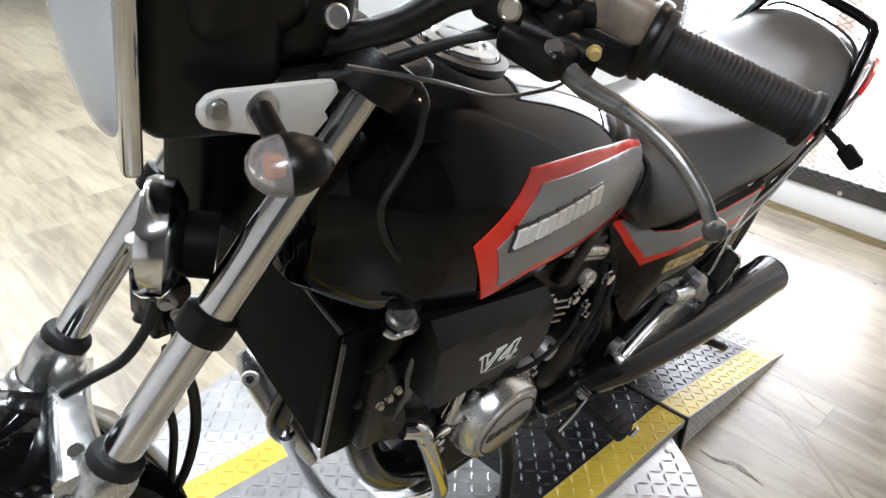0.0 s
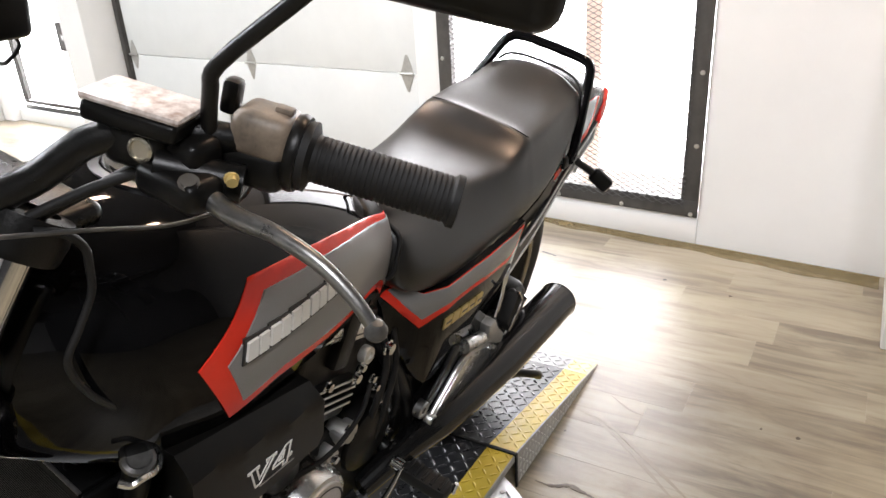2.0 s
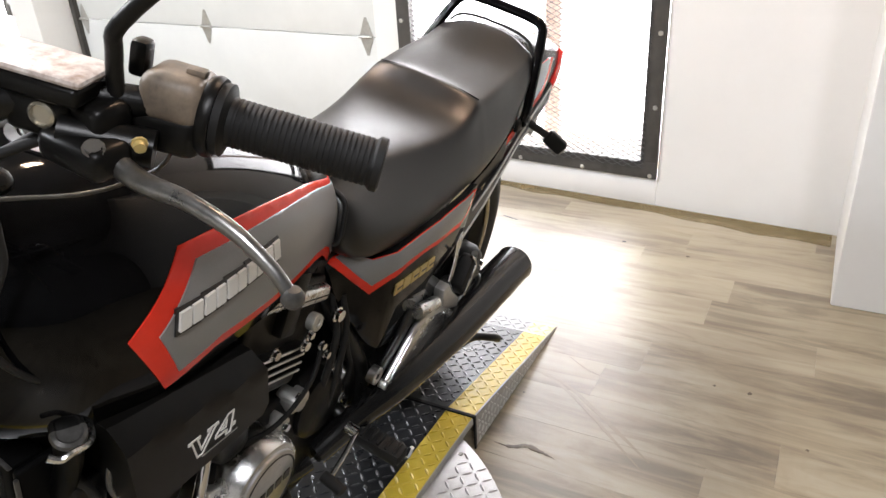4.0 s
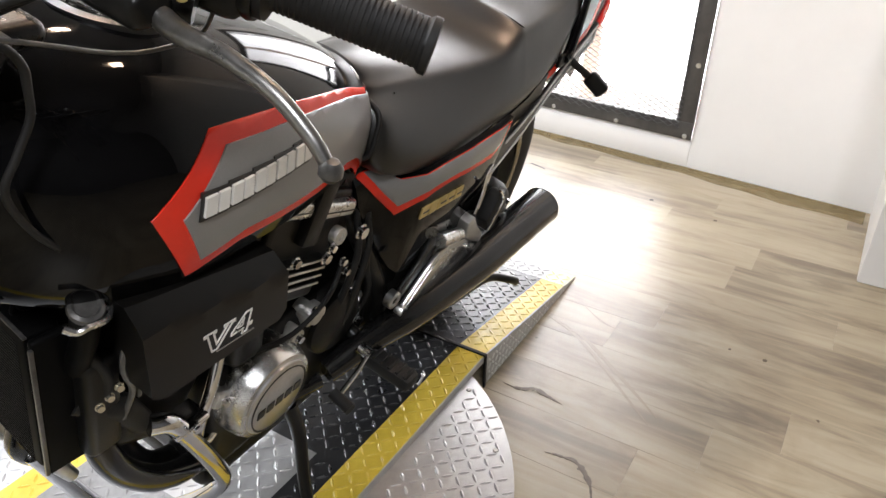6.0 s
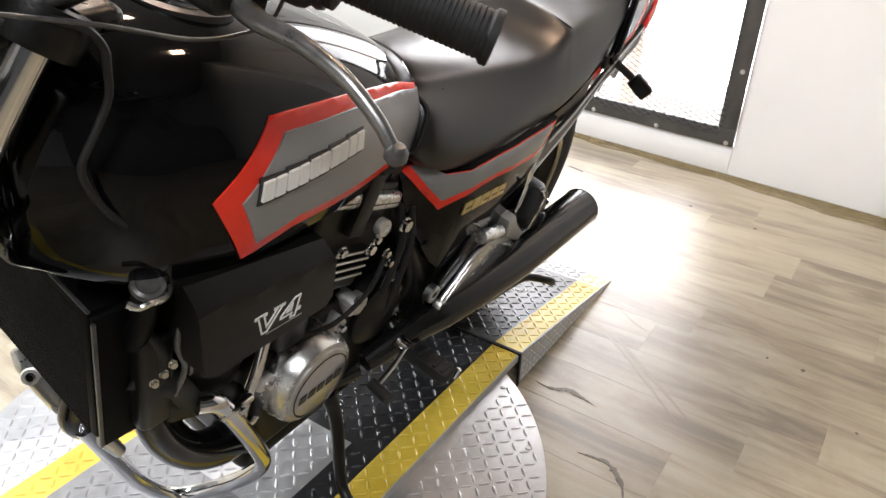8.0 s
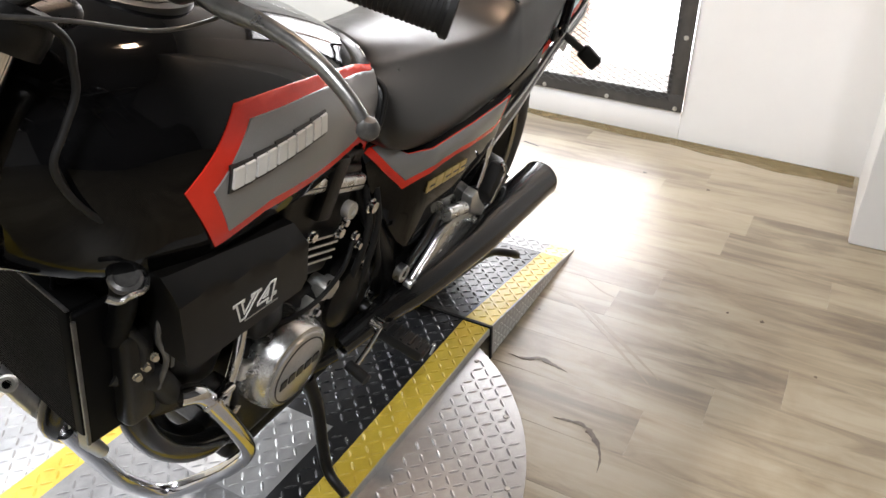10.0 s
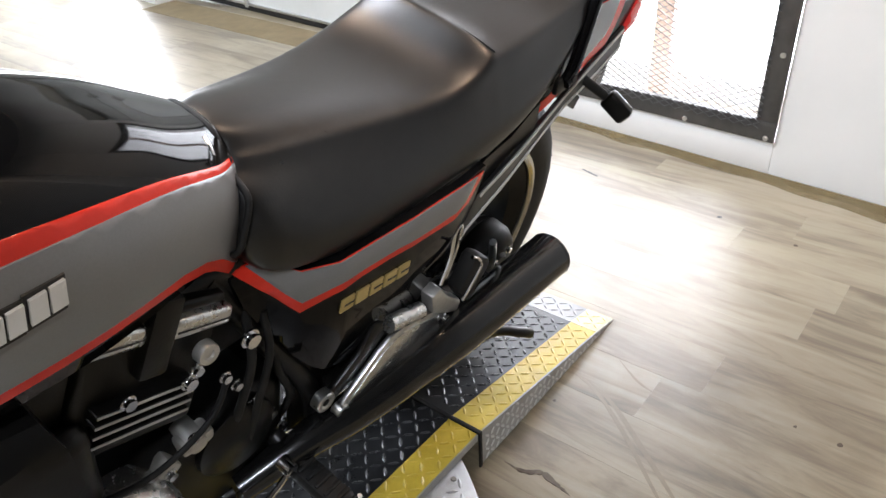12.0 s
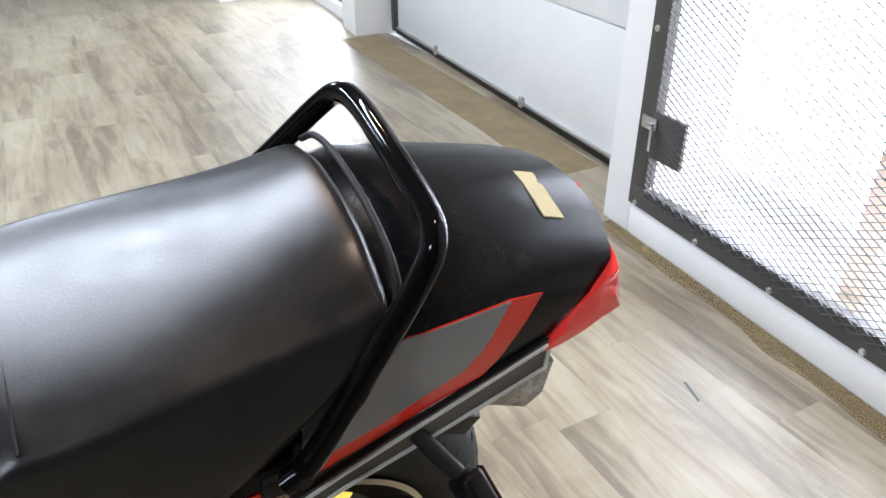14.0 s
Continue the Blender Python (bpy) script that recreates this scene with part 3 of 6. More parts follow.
for a, b in zip(SEAMS, SEAMS[1:]):
    panel = part("panel", box((0, GARAGE_LO + 0.03, a), (0.045, GARAGE_HI - 0.03, b - 0.004), 0.006), DOOR_WHITE, garage)
    for yy in (1.535, 2.712, GARAGE_HI - 0.09):
        hinge = prism([(-0.040, 0.008), (-0.006, 0.095), (0.006, 0.095), (0.040, 0.008), (0.040, -0.008), (0.006, -0.095), (-0.006, -0.095), (-0.040, -0.008)], 0, 0.004, 0.0, Matrix.Translation((0, yy, b)) @ Matrix(((0, 0, -1, 0), (1, 0, 0, 0), (0, 1, 0, 0), (0, 0, 0, 1))))
        add_tube(hinge, [(-0.010, yy - 0.042, b), (-0.010, yy + 0.042, b)], 0.008, 8, False)
        part("hinge", hinge, WORN_ALU, panel, "grey steel hinge")
part("bottom_seal", box((-0.012, GARAGE_LO + 0.02, 0.0), (0.05, GARAGE_HI - 0.02, 0.033), 0.008), RUBBER, garage, "black rubber bottom seal")
part("seal_retainer", box((-0.016, GARAGE_LO + 0.03, 0.033), (-0.001, GARAGE_HI - 0.03, 0.045), 0.002), ALU, garage, "thin aluminium seal strip")
for yy in (GARAGE_LO - 0.0, GARAGE_HI - 0.045):
    part("track", add_box(box((-0.03, yy, 0.02), (-0.022, yy + 0.045, 2.3), 0.001), (-0.03, yy, 0.02), (0.03, yy + 0.006, 2.3), 0.001), GATE_STEEL, garage, "dark steel roller track")
for yy in (GARAGE_LO + 0.12, 2.3, 3.3):
    part("bracket", box((-0.02, yy, 0.02), (-0.004, yy + 0.03, 0.07), 0.003), WORN_ALU, garage, "small steel bracket")

# ---- ramp and turntable ----
DECK, RAMP_END, RAMP_W = 0.092, 0.572, 0.555
STRIP = 0.068
TABLE_C, TABLE_R, TABLE_Z = (-0.547, 0.278), 0.564, 0.074


def lugs(bm, x0, x1, y0, y1, place, inside=None, pitch=0.0235, length=0.0122, wide=0.0034, high=0.0019):
    """Raised tread lugs, alternating in direction, on the surface given by place(x, y)."""
    i0, i1 = int(math.floor(x0 / pitch)), int(math.ceil(x1 / pitch))
    j0, j1 = int(math.floor(y0 / pitch)), int(math.ceil(y1 / pitch))
    for i in range(i0, i1 + 1):
        for j in range(j0, j1 + 1):
            cx, cy = (i + 0.5) * pitch, (j + 0.5) * pitch
            if not (x0 + 0.006 < cx < x1 - 0.006 and y0 + 0.006 < cy < y1 - 0.006):
                continue
            if inside and not inside(cx, cy):
                continue
            a = radians(45 if (i + j) % 2 else -45)
            dx, dy = math.cos(a), math.sin(a)
            base = []
            for u, v in ((-1, 0), (-0.45, -1), (0.45, -1), (1, 0), (0.45, 1), (-0.45, 1)):
                px, py = cx + dx * u * length - dy * v * wide, cy + dy * u * length + dx * v * wide
                base.append(bm.verts.new(place(px, py, 0.0002)))
            top = [bm.verts.new(place(cx - dx * length * 0.5, cy - dy * length * 0.5, high)), bm.verts.new(place(cx + dx * length * 0.5, cy + dy * length * 0.5, high))]
            bm.faces.new((base[0], base[1], top[0]))
            bm.faces.new((base[1], base[2], top[1], top[0]))
            bm.faces.new((base[2], base[3], top[1]))
            bm.faces.new((base[3], base[4], top[1]))
            bm.faces.new((base[4], base[5], top[0], top[1]))
            bm.faces.new((base[5], base[0], top[0]))
    return bm


def deck_place(x, y, h):
    return Vector((x, y, DECK + h))


def slope_place(x, y, h):
    return Vector((x, y, DECK + (0.006 - DECK) * (x - 0.005) / (RAMP_END - 0.005) + h))


def stuff_part(name, bm, mat, parent, label):
    return tagged(part(name, bm, mat, parent, label), kind="stuff")


platform = empty("display_platform", pose(0, 0, 0), "steel treadplate motorcycle platform with yellow edges on a turntable", "platform")
PX0, PX1 = -1.95, -0.004
HATCH = (-0.66, -0.44, 0.13, 0.34)
deck_parts = (("black_deck", HATCH[1], PX1, STRIP, RAMP_W - STRIP, TREAD_BLACK, "black painted treadplate"),
              ("grey_deck", PX0, HATCH[0], STRIP, RAMP_W - STRIP, TREAD_GREY, "scuffed grey treadplate"),
              ("grey_deck", HATCH[0], HATCH[1], HATCH[3], RAMP_W - STRIP, TREAD_GREY, "scuffed grey treadplate"),
              ("black_deck", HATCH[0], HATCH[1], STRIP, HATCH[2], TREAD_BLACK, "black painted treadplate"),
              ("bare_panel", HATCH[0], HATCH[1], HATCH[2], HATCH[3], TREAD_BARE, "bright bare aluminium panel"),
              ("yellow_edge", PX0, PX1, 0.0, STRIP, TREAD_YELLOW, "yellow painted edge strip"),
              ("yellow_edge", PX0, PX1, RAMP_W - STRIP, RAMP_W, TREAD_YELLOW, "yellow painted edge strip"))
for nm, xa, xb, ya, yb, mat, lab in deck_parts:
    pl = part(nm, box((xa, ya, DECK - 0.018), (xb, yb, DECK)), mat, platform, lab)
    stuff_part("tread_pattern", lugs(bmesh.new(), xa, xb, ya, yb, deck_place), TREAD_LUG if mat is TREAD_BLACK else mat, pl, "raised tread lugs")
part("side_skirt", add_box(box((PX0, -0.003, TABLE_Z + 0.001), (PX1, 0.0, DECK - 0.001)), (PX0, RAMP_W, TABLE_Z + 0.001), (PX1, RAMP_W + 0.003, DECK - 0.001)), SKIRT_PLATE, platform)
part("frame_beam", add_box(box((PX0 + 0.02, 0.03, 0.02), (TABLE_C[0] - TABLE_R + 0.03, 0.09, DECK - 0.018)), (PX0 + 0.02, RAMP_W - 0.09, 0.02), (TABLE_C[0] - TABLE_R + 0.03, RAMP_W - 0.03, DECK - 0.018)), GATE_STEEL, platform)
for yy in (0.03, RAMP_W - 0.09):
    part("foot_block", box((PX0 + 0.04, yy, 0.0), (PX0 + 0.14, yy + 0.06, 0.02)), RUBBER, platform)

loading = empty("loading_ramp", pose(0, 0, 0), "sloped treadplate loading ramp with yellow edges behind the platform", "ramp")
for nm, ya, yb, mat, lab in (("black_deck", STRIP, RAMP_W - STRIP, TREAD_BLACK, "black painted treadplate"), ("yellow_edge", 0.0, STRIP, TREAD_YELLOW, "yellow painted edge strip"),
                             ("yellow_edge", RAMP_W - STRIP, RAMP_W, TREAD_YELLOW, "yellow painted edge strip")):
    bm = bmesh.new()
    cs = [slope_place(x, y, h) for x, h in ((0.006, 0), (RAMP_END - 0.09, 0), (RAMP_END - 0.09, -0.008), (0.006, -0.008)) for y in (ya, yb)]
    vs = [bm.verts.new(c) for c in cs]
    for q in ((0, 2, 3, 1), (4, 6, 7, 5), (0, 1, 7, 6), (2, 4, 5, 3), (0, 6, 4, 2), (1, 3, 5, 7)):
        bm.faces.new([vs[k] for k in q])
    pl = part(nm, bm, mat, loading, lab)
    stuff_part("tread_pattern", lugs(bmesh.new(), 0.008, RAMP_END - 0.09, ya, yb, slope_place), TREAD_LUG if mat is TREAD_BLACK else mat, pl, "raised tread lugs")
def lip_place(x, y, h):
    a = slope_place(RAMP_END - 0.089, y, 0).z
    return Vector((x, y, a + (0.003 - a) * (x - RAMP_END + 0.089) / 0.089 + h))


for ya, yb, mat, lab in ((0.0, STRIP, FADED_YELLOW, "faded yellow lip"), (STRIP, RAMP_W - STRIP, TREAD_GREY, "worn bare metal lip"), (RAMP_W - STRIP, RAMP_W, FADED_YELLOW, "faded yellow lip")):
    bm = bmesh.new()
    vs = [bm.verts.new(c) for c in [slope_place(RAMP_END - 0.089, y, 0) for y in (ya, yb)] + [Vector((RAMP_END, y, 0.003)) for y in (ya, yb)] + [Vector((RAMP_END, y, 0.0)) for y in (ya, yb)] + [Vector((RAMP_END - 0.089, y, 0.0)) for y in (ya, yb)]]
    for q in ((0, 2, 3, 1), (2, 4, 5, 3), (4, 6, 7, 5), (6, 0, 1, 7), (0, 6, 4, 2), (1, 3, 5, 7)):
        bm.faces.new([vs[k] for k in q])
    lip = part("lip", bm, mat, loading, lab)
    stuff_part("tread_pattern", lugs(bmesh.new(), RAMP_END - 0.089, RAMP_END, ya, yb, lip_place), mat, lip, "raised tread lugs")
for ya, yb in ((-0.003, 0.0), (RAMP_W, RAMP_W + 0.003)):
    bm = bmesh.new()
    outline = [slope_place(0.004, 0, -0.001), slope_place(RAMP_END - 0.09, 0, -0.001), Vector((RAMP_END, 0, 0.002)), Vector((RAMP_END, 0, 0)), Vector((0.004, 0, 0))]
    rows = [[bm.verts.new((p.x, y, p.z)) for p in outline] for y in (ya, yb)]
    bm.faces.new(rows[0])
    bm.faces.new(rows[1][::-1])
    for k in range(5):
        bm.faces.new((rows[0][k], rows[0][(k + 1) % 5], rows[1][(k + 1) % 5], rows[1][k]))
    skirt = part("side_skirt", bm, SKIRT_PLATE, loading, "bare treadplate side")
    if ya < 0:
        stuff_part("tread_pattern", lugs(bmesh.new(), 0.006, RAMP_END - 0.04, -0.094, 0.004, lambda x, y, h: Vector((x, -0.003 - h, -y)), lambda x, y: 0.006 < -y < slope_place(x, 0, 0).z - 0.008, 0.0180, 0.0092, 0.0030, 0.0024), SILVER_PAINT, skirt, "bright worn tread lugs")
part("joint_strap", add_box(box((-0.0035, -0.006, DECK - 0.002), (0.0055, RAMP_W + 0.006, DECK + 0.004), 0.001), (-0.0035, -0.007, 0.0), (0.0055, -0.003, DECK + 0.004), 0.001), RUBBER, loading, "black rubber strip at the joint")

bm = lathe([(0, 0.0), (TABLE_R - 0.03, 0.0), (TABLE_R - 0.03, TABLE_Z - 0.012), (TABLE_R, TABLE_Z - 0.010), (TABLE_R, TABLE_Z - 0.001), (TABLE_R - 0.002, TABLE_Z), (0, TABLE_Z)], pose(*TABLE_C, 0), 96)
table = thing("turntable", bm, TREAD_BARE, "round bare aluminium treadplate turntable", "turntable")
bm = lugs(bmesh.new(), TABLE_C[0] - TABLE_R, TABLE_C[0] + TABLE_R, TABLE_C[1] - TABLE_R, TABLE_C[1] + TABLE_R, lambda x, y, h: Vector((x, y, TABLE_Z + h)),
          lambda x, y: math.hypot(x - TABLE_C[0], y - TABLE_C[1]) < TABLE_R - 0.012 and not (-0.012 < y < RAMP_W + 0.012))
stuff_part("tread_pattern", bm, TREAD_BARE, table, "raised tread lugs")
for i in range(18):
    a = 2 * math.pi * (i + 0.3) / 18
    px, py = TABLE_C[0] + (TABLE_R - 0.03) * math.cos(a), TABLE_C[1] + (TABLE_R - 0.03) * math.sin(a)
    if not -0.02 < py < RAMP_W + 0.02:
        part("screw", lathe([(0, 0.002), (0.005, 0.002), (0.006, 0)], pose(px, py, TABLE_Z), 8), WORN_ALU, table)

# ---- the motorcycle ----
BIKE = pose(0, 0.2725, 0.092, 15, 0, 0)  # leaning on its side stand; local x to the rear, -y to its left
bike = empty("motorcycle", BIKE, "black motorcycle with red-edged grey side panels, leaning on its side stand", "motorcycle")

# fuel tank
TANK_W = [(-0.985, 0.070), (-0.95, 0.115), (-0.90, 0.148), (-0.84, 0.160), (-0.80, 0.165), (-0.70, 0.160), (-0.60, 0.146), (-0.50, 0.122), (-0.45, 0.106), (-0.42, 0.093), (-0.392, 0.068)]
TANK_TOP = [(-0.985, 0.90), (-0.95, 0.935), (-0.90, 0.950), (-0.80, 0.948), (-0.70, 0.930), (-0.60, 0.902), (-0.50, 0.862), (-0.44, 0.829), (-0.415, 0.816), (-0.392, 0.805)]
TANK_MID = [(-0.985, 0.81), (-0.84, 0.792), (-0.60, 0.765), (-0.415, 0.730), (-0.392, 0.715)]
TANK_LOW = [(-0.985, 0.76), (-0.90, 0.735), (-0.82, 0.722), (-0.70, 0.712), (-0.60, 0.700), (-0.50, 0.694), (-0.472, 0.692), (-0.440, 0.664), (-0.424, 0.665), (-0.409, 0.667), (-0.392, 0.670)]
POW = 2.3


def tank_side(x, z):
    w, top, mid, low = (curve_at(x, t) for t in (TANK_W, TANK_TOP, TANK_MID, TANK_LOW))
    if z > mid:
        u = min((z - mid) / (top - mid), 0.999)
        return w * (1 - u ** POW) ** (1 / POW)
    return w * (1 - 0.06 * min((mid - z) / (mid - low), 1.15) ** 2)


rings = []
for x in np.concatenate(([-0.985, -0.975, -0.96], np.linspace(-0.94, -0.392, 60))):
    w, top, mid, low = (curve_at(x, t) for t in (TANK_W, TANK_TOP, TANK_MID, TANK_LOW))
    half = [(0.04, low), (w * 0.86, low), (w * 0.93, low + 0.006), (w * 0.965, low + 0.5 * (mid - low))]
    for a in np.linspace(0, math.pi / 2, 24):
        half.append((w * max(math.cos(a), 0.0) ** (2 / POW), mid + (top - mid) * math.sin(a) ** (2 / POW)))
    ring = [Vector((x, -y, z)) for y, z in half] + [Vector((x, y, z + 0.08 * y)) for y, z in half[-2::-1]]
    rings.append(ring)
tank = part("fuel_tank", loft(rings), BLACK_PAINT, bike, "gloss black steel fuel tank", 50)


def side_y(x, z):
    """The outer skin of the side cover on the left."""
    w = interp(x, [(-0.43, 0.106), (-0.395, 0.114), (-0.376, 0.134), (-0.32, 0.158), (-0.19, 0.165), (-0.09, 0.163), (-0.03, 0.157), (0.13, 0.150), (0.25, 0.137), (0.34, 0.126), (0.42, 0.114), (0.50, 0.100)])
    base = interp(x, [(-0.4, 0.60), (0.0, 0.62), (0.13, 0.69), (0.42, 0.75)])
    return -(w - 2.5 * max(z - base - 0.03, 0.0) ** 1.5 - 0.12 * max(base - 0.06 - z, 0.0))


def tank_y(x, z):
    """The outer skin of the tank on the left."""
    return -tank_side(min(x, -0.392), z)


def tank_decal(poly, off):
    return sheet(poly, lambda x, z: tank_y(x, z) - off, off * 0.9, 0.010)


def decal(poly, off):
    return sheet(poly, lambda x, z: side_y(x, z) - off, off * 0.9, 0.010)


SHOULDER = [(-0.770, 0.610), (-0.684, 0.628), (-0.577, 0.652), (-0.50, 0.680), (-0.428, 0.700), (-0.405, 0.705), (-0.392, 0.708)]


def shoulder(x, drop=0.0):
    """A point of the stripe's upper edge, at a set share of the tank's height."""
    mid, top = curve_at(x, TANK_MID), curve_at(x, TANK_TOP)
    return (x, mid + (top - mid) * curve_at(x, SHOULDER) - drop)


RED_TANK = [(-0.850, 0.824)] + [shoulder(float(x)) for x in np.linspace(-0.770, -0.3925, 24)] + [(-0.3925, 0.740), (-0.394, 0.671), (-0.409, 0.669), (-0.437, 0.667), (-0.446, 0.677), (-0.460, 0.692), (-0.478, 0.706), (-0.51, 0.719), (-0.56, 0.727), (-0.65, 0.738), (-0.742, 0.7495), (-0.812, 0.740)]
GREY_TANK = [(-0.820, 0.815)] + [shoulder(float(x), interp(float(x), [(-0.70, 0.0155), (-0.50, 0.0085), (-0.40, 0.0050)])) for x in np.linspace(-0.757, -0.3925, 24)] + [(-0.3925, 0.740), (-0.394, 0.672), (-0.409, 0.670), (-0.420, 0.669), (-0.435, 0.686), (-0.452, 0.706), (-0.478, 0.724), (-0.51, 0.735), (-0.56, 0.741), (-0.65, 0.752), (-0.735, 0.764), (-0.798, 0.757)]
red = part("red_stripe", tank_decal(RED_TANK, 0.0018), RED_TAPE, tank, "red painted border stripe", 60)
part("grey_panel", tank_decal(GREY_TANK, 0.0036), GREY_PAINT, tank, "grey metallic tank panel", 60)

# tank badge: five plain white blocks of two bars each, on black
for i in range(5):
    x0 = -0.801 + i * 0.0348
    z0 = 0.8125 - i * 0.0014
    back = [(x0 - 0.0040, z0 - 0.0045), (x0 + 0.0300, z0 - 0.0070), (x0 + 0.0370, z0 + 0.0195), (x0 + 0.0015, z0 + 0.0235)]
    b = part("badge_block", sheet(back, lambda x, z: tank_y(x, z) - 0.0055, 0.003, 0.02), BADGE_BLACK, tank, "black badge backing")
    for dx, w in ((0.0, 0.0145), (0.0172, 0.0135)):
        bar = [(x0 + dx, z0 - 0.05 * dx), (x0 + dx + w, z0 - 0.05 * (dx + w)), (x0 + dx + w + 0.0042, z0 + 0.0192 - 0.05 * (dx + w)), (x0 + dx + 0.0042, z0 + 0.0192 - 0.05 * dx)]
        part("badge_face", sheet(bar, lambda x, z: tank_y(x, z) - 0.0085, 0.0035, 0.02), WHITE_BADGE, b, "raised white badge bar")

# filler cap and chrome seat-end trim
cap_pose = pose(-0.762, 0, 0.942, 0, 9, 0)
cap = part("filler_cap", lathe([(0.044, -0.006), (0.046, 0.004), (0.044, 0.008), (0.030, 0.0095), (0.028, 0.0075), (0.026, 0.0075), (0.024, 0.010), (0, 0.011)], cap_pose, 36), CHROME, tank, "chrome filler cap")
part("cap_ring", lathe([(0.058, -0.012), (0.058, 0.001), (0.048, 0.003), (0.046, -0.006)], cap_pose, 36), BADGE_BLACK, tank)
part("rear_trim", tube([(-0.428, -0.070, 0.789), (-0.424, -0.060, 0.801), (-0.421, -0.045, 0.808)], 0.0045, 10), CHROME, tank, "small chrome trim at the seat end")

# seat
SEAT = [(-0.404, 0.034, 0.782, 0.801, 0.080, 0.752), (-0.396, 0.056, 0.784, 0.807, 0.112, 0.700), (-0.378, 0.066, 0.781, 0.805, 0.134, 0.662), (-0.325, 0.070, 0.777, 0.797, 0.146, 0.646), (-0.22, 0.082, 0.768, 0.777, 0.148, 0.642),
        (-0.11, 0.105, 0.766, 0.769, 0.147, 0.648), (-0.045, 0.116, 0.777, 0.781, 0.148, 0.655), (-0.012, 0.111, 0.794, 0.806, 0.149, 0.657), (0.004, 0.109, 0.804, 0.818, 0.149, 0.662), (0.016, 0.110, 0.802, 0.813, 0.149, 0.665), (0.08, 0.111, 0.811, 0.822, 0.150, 0.684),
        (0.15, 0.107, 0.817, 0.833, 0.145, 0.729), (0.21, 0.104, 0.826, 0.853, 0.133, 0.775), (0.254, 0.104, 0.837, 0.868, 0.121, 0.804), (0.274, 0.096, 0.843, 0.866, 0.104, 0.818)]
rings = []
for x, r, zr, zc, s, lo in SEAT:
    wide = interp(x, [(-0.39, 0.78), (-0.33, 0.45)])
    half = [(0.0, lo - 0.004), (s - 0.035, lo - 0.004), (s - 0.006, lo), (s, lo + 0.010), (s - 0.002, lo + 0.35 * (zr - lo)), (r + wide * (s - r), lo + 0.72 * (zr - lo)), (r + 0.009, zr - 0.012), (r + 0.003, zr - 0.003), (r - 0.010, zr + 0.001), (r * 0.6, zr + 0.75 * (zc - zr)), (0.0, zc)]
    fade = min(max((-0.33 - x) / 0.06, 0.0), 1.0)
    lean = [0.046 * fade * min(max((zr - z) / (zr - 0.68), 0.0), 1.0) for y, z in half]
    rings.append([Vector((x - d, -y, z)) for (y, z), d in zip(half, lean)] + [Vector((x - d, y, z + 0.08 * y)) for (y, z), d in zip(half[-2:0:-1], lean[-2:0:-1])])
seat = part("seat", loft(rings), VINYL, bike, "worn black vinyl dual seat with a stepped passenger section", 75)
mod = seat.modifiers.new("soft", "SUBSURF")
mod.levels = mod.render_levels = 2
part("seat_seam", tube([(0.009, y, 0.8130 - 0.010 * (abs(y) / 0.110) ** 2.2 + 0.08 * max(y, 0.0)) for y in np.linspace(-0.108, 0.108, 11)], 0.0014, 8), RUBBER, seat, "stitched cross seam")
part("front_piping", tube([p + Vector((-0.004, 0, 0)) for p in rings[1][2:11]] + [p + Vector((-0.004, 0, 0)) for p in rings[1][11:14]], 0.0040, 10), RUBBER, seat, "black rubber piping round the front edge")
part("rear_piping", tube([(0.266, -0.108, 0.815), (0.273, -0.101, 0.838), (0.277, -0.080, 0.856), (0.279, -0.040, 0.866), (0.280, 0.0, 0.869), (0.279, 0.045, 0.870), (0.276, 0.080, 0.864), (0.271, 0.100, 0.848)], 0.0032, 10), RUBBER, seat, "raised welt along the back edge")

# side cover with stripes
COVER = [(-0.388, 0.664), (-0.364, 0.650), (-0.32, 0.651), (-0.24, 0.654), (-0.17, 0.656), (-0.10, 0.656), (-0.026, 0.657), (-0.046, 0.600), (-0.085, 0.520), (-0.130, 0.450), (-0.210, 0.424), (-0.283, 0.428), (-0.325, 0.444), (-0.342, 0.460), (-0.368, 0.497), (-0.398, 0.553), (-0.426, 0.610), (-0.437, 0.654), (-0.432, 0.662), (-0.410, 0.664)]
cover = part("side_cover", sheet(COVER, side_y, 0.012, 0.02), BLACK_PAINT, bike, "gloss black left side cover", 50)
RED_COVER = [(-0.390, 0.663), (-0.410, 0.6635), (-0.433, 0.6615), (-0.423, 0.650), (-0.392, 0.614), (-0.368, 0.585), (-0.327, 0.603), (-0.285, 0.609), (-0.24, 0.610), (-0.17, 0.606), (-0.10, 0.600), (-0.064, 0.612), (-0.034, 0.652), (-0.10, 0.6555), (-0.17, 0.6555), (-0.24, 0.6535), (-0.32, 0.6505), (-0.364, 0.6495)]
GREY_COVER = [(-0.388, 0.6625), (-0.414, 0.6625), (-0.403, 0.648), (-0.384, 0.622), (-0.367, 0.603), (-0.323, 0.619), (-0.285, 0.622), (-0.226, 0.622), (-0.157, 0.617), (-0.100, 0.6145), (-0.078, 0.622), (-0.054, 0.653), (-0.10, 0.655), (-0.17, 0.655), (-0.24, 0.653), (-0.32, 0.650), (-0.364, 0.649)]
part("red_stripe", decal(RED_COVER, 0.0016), RED_TAPE, cover, "red painted border stripe", 60)
part("grey_panel", decal(GREY_COVER, 0.0034), GREY_PAINT, cover, "grey metallic panel", 60)
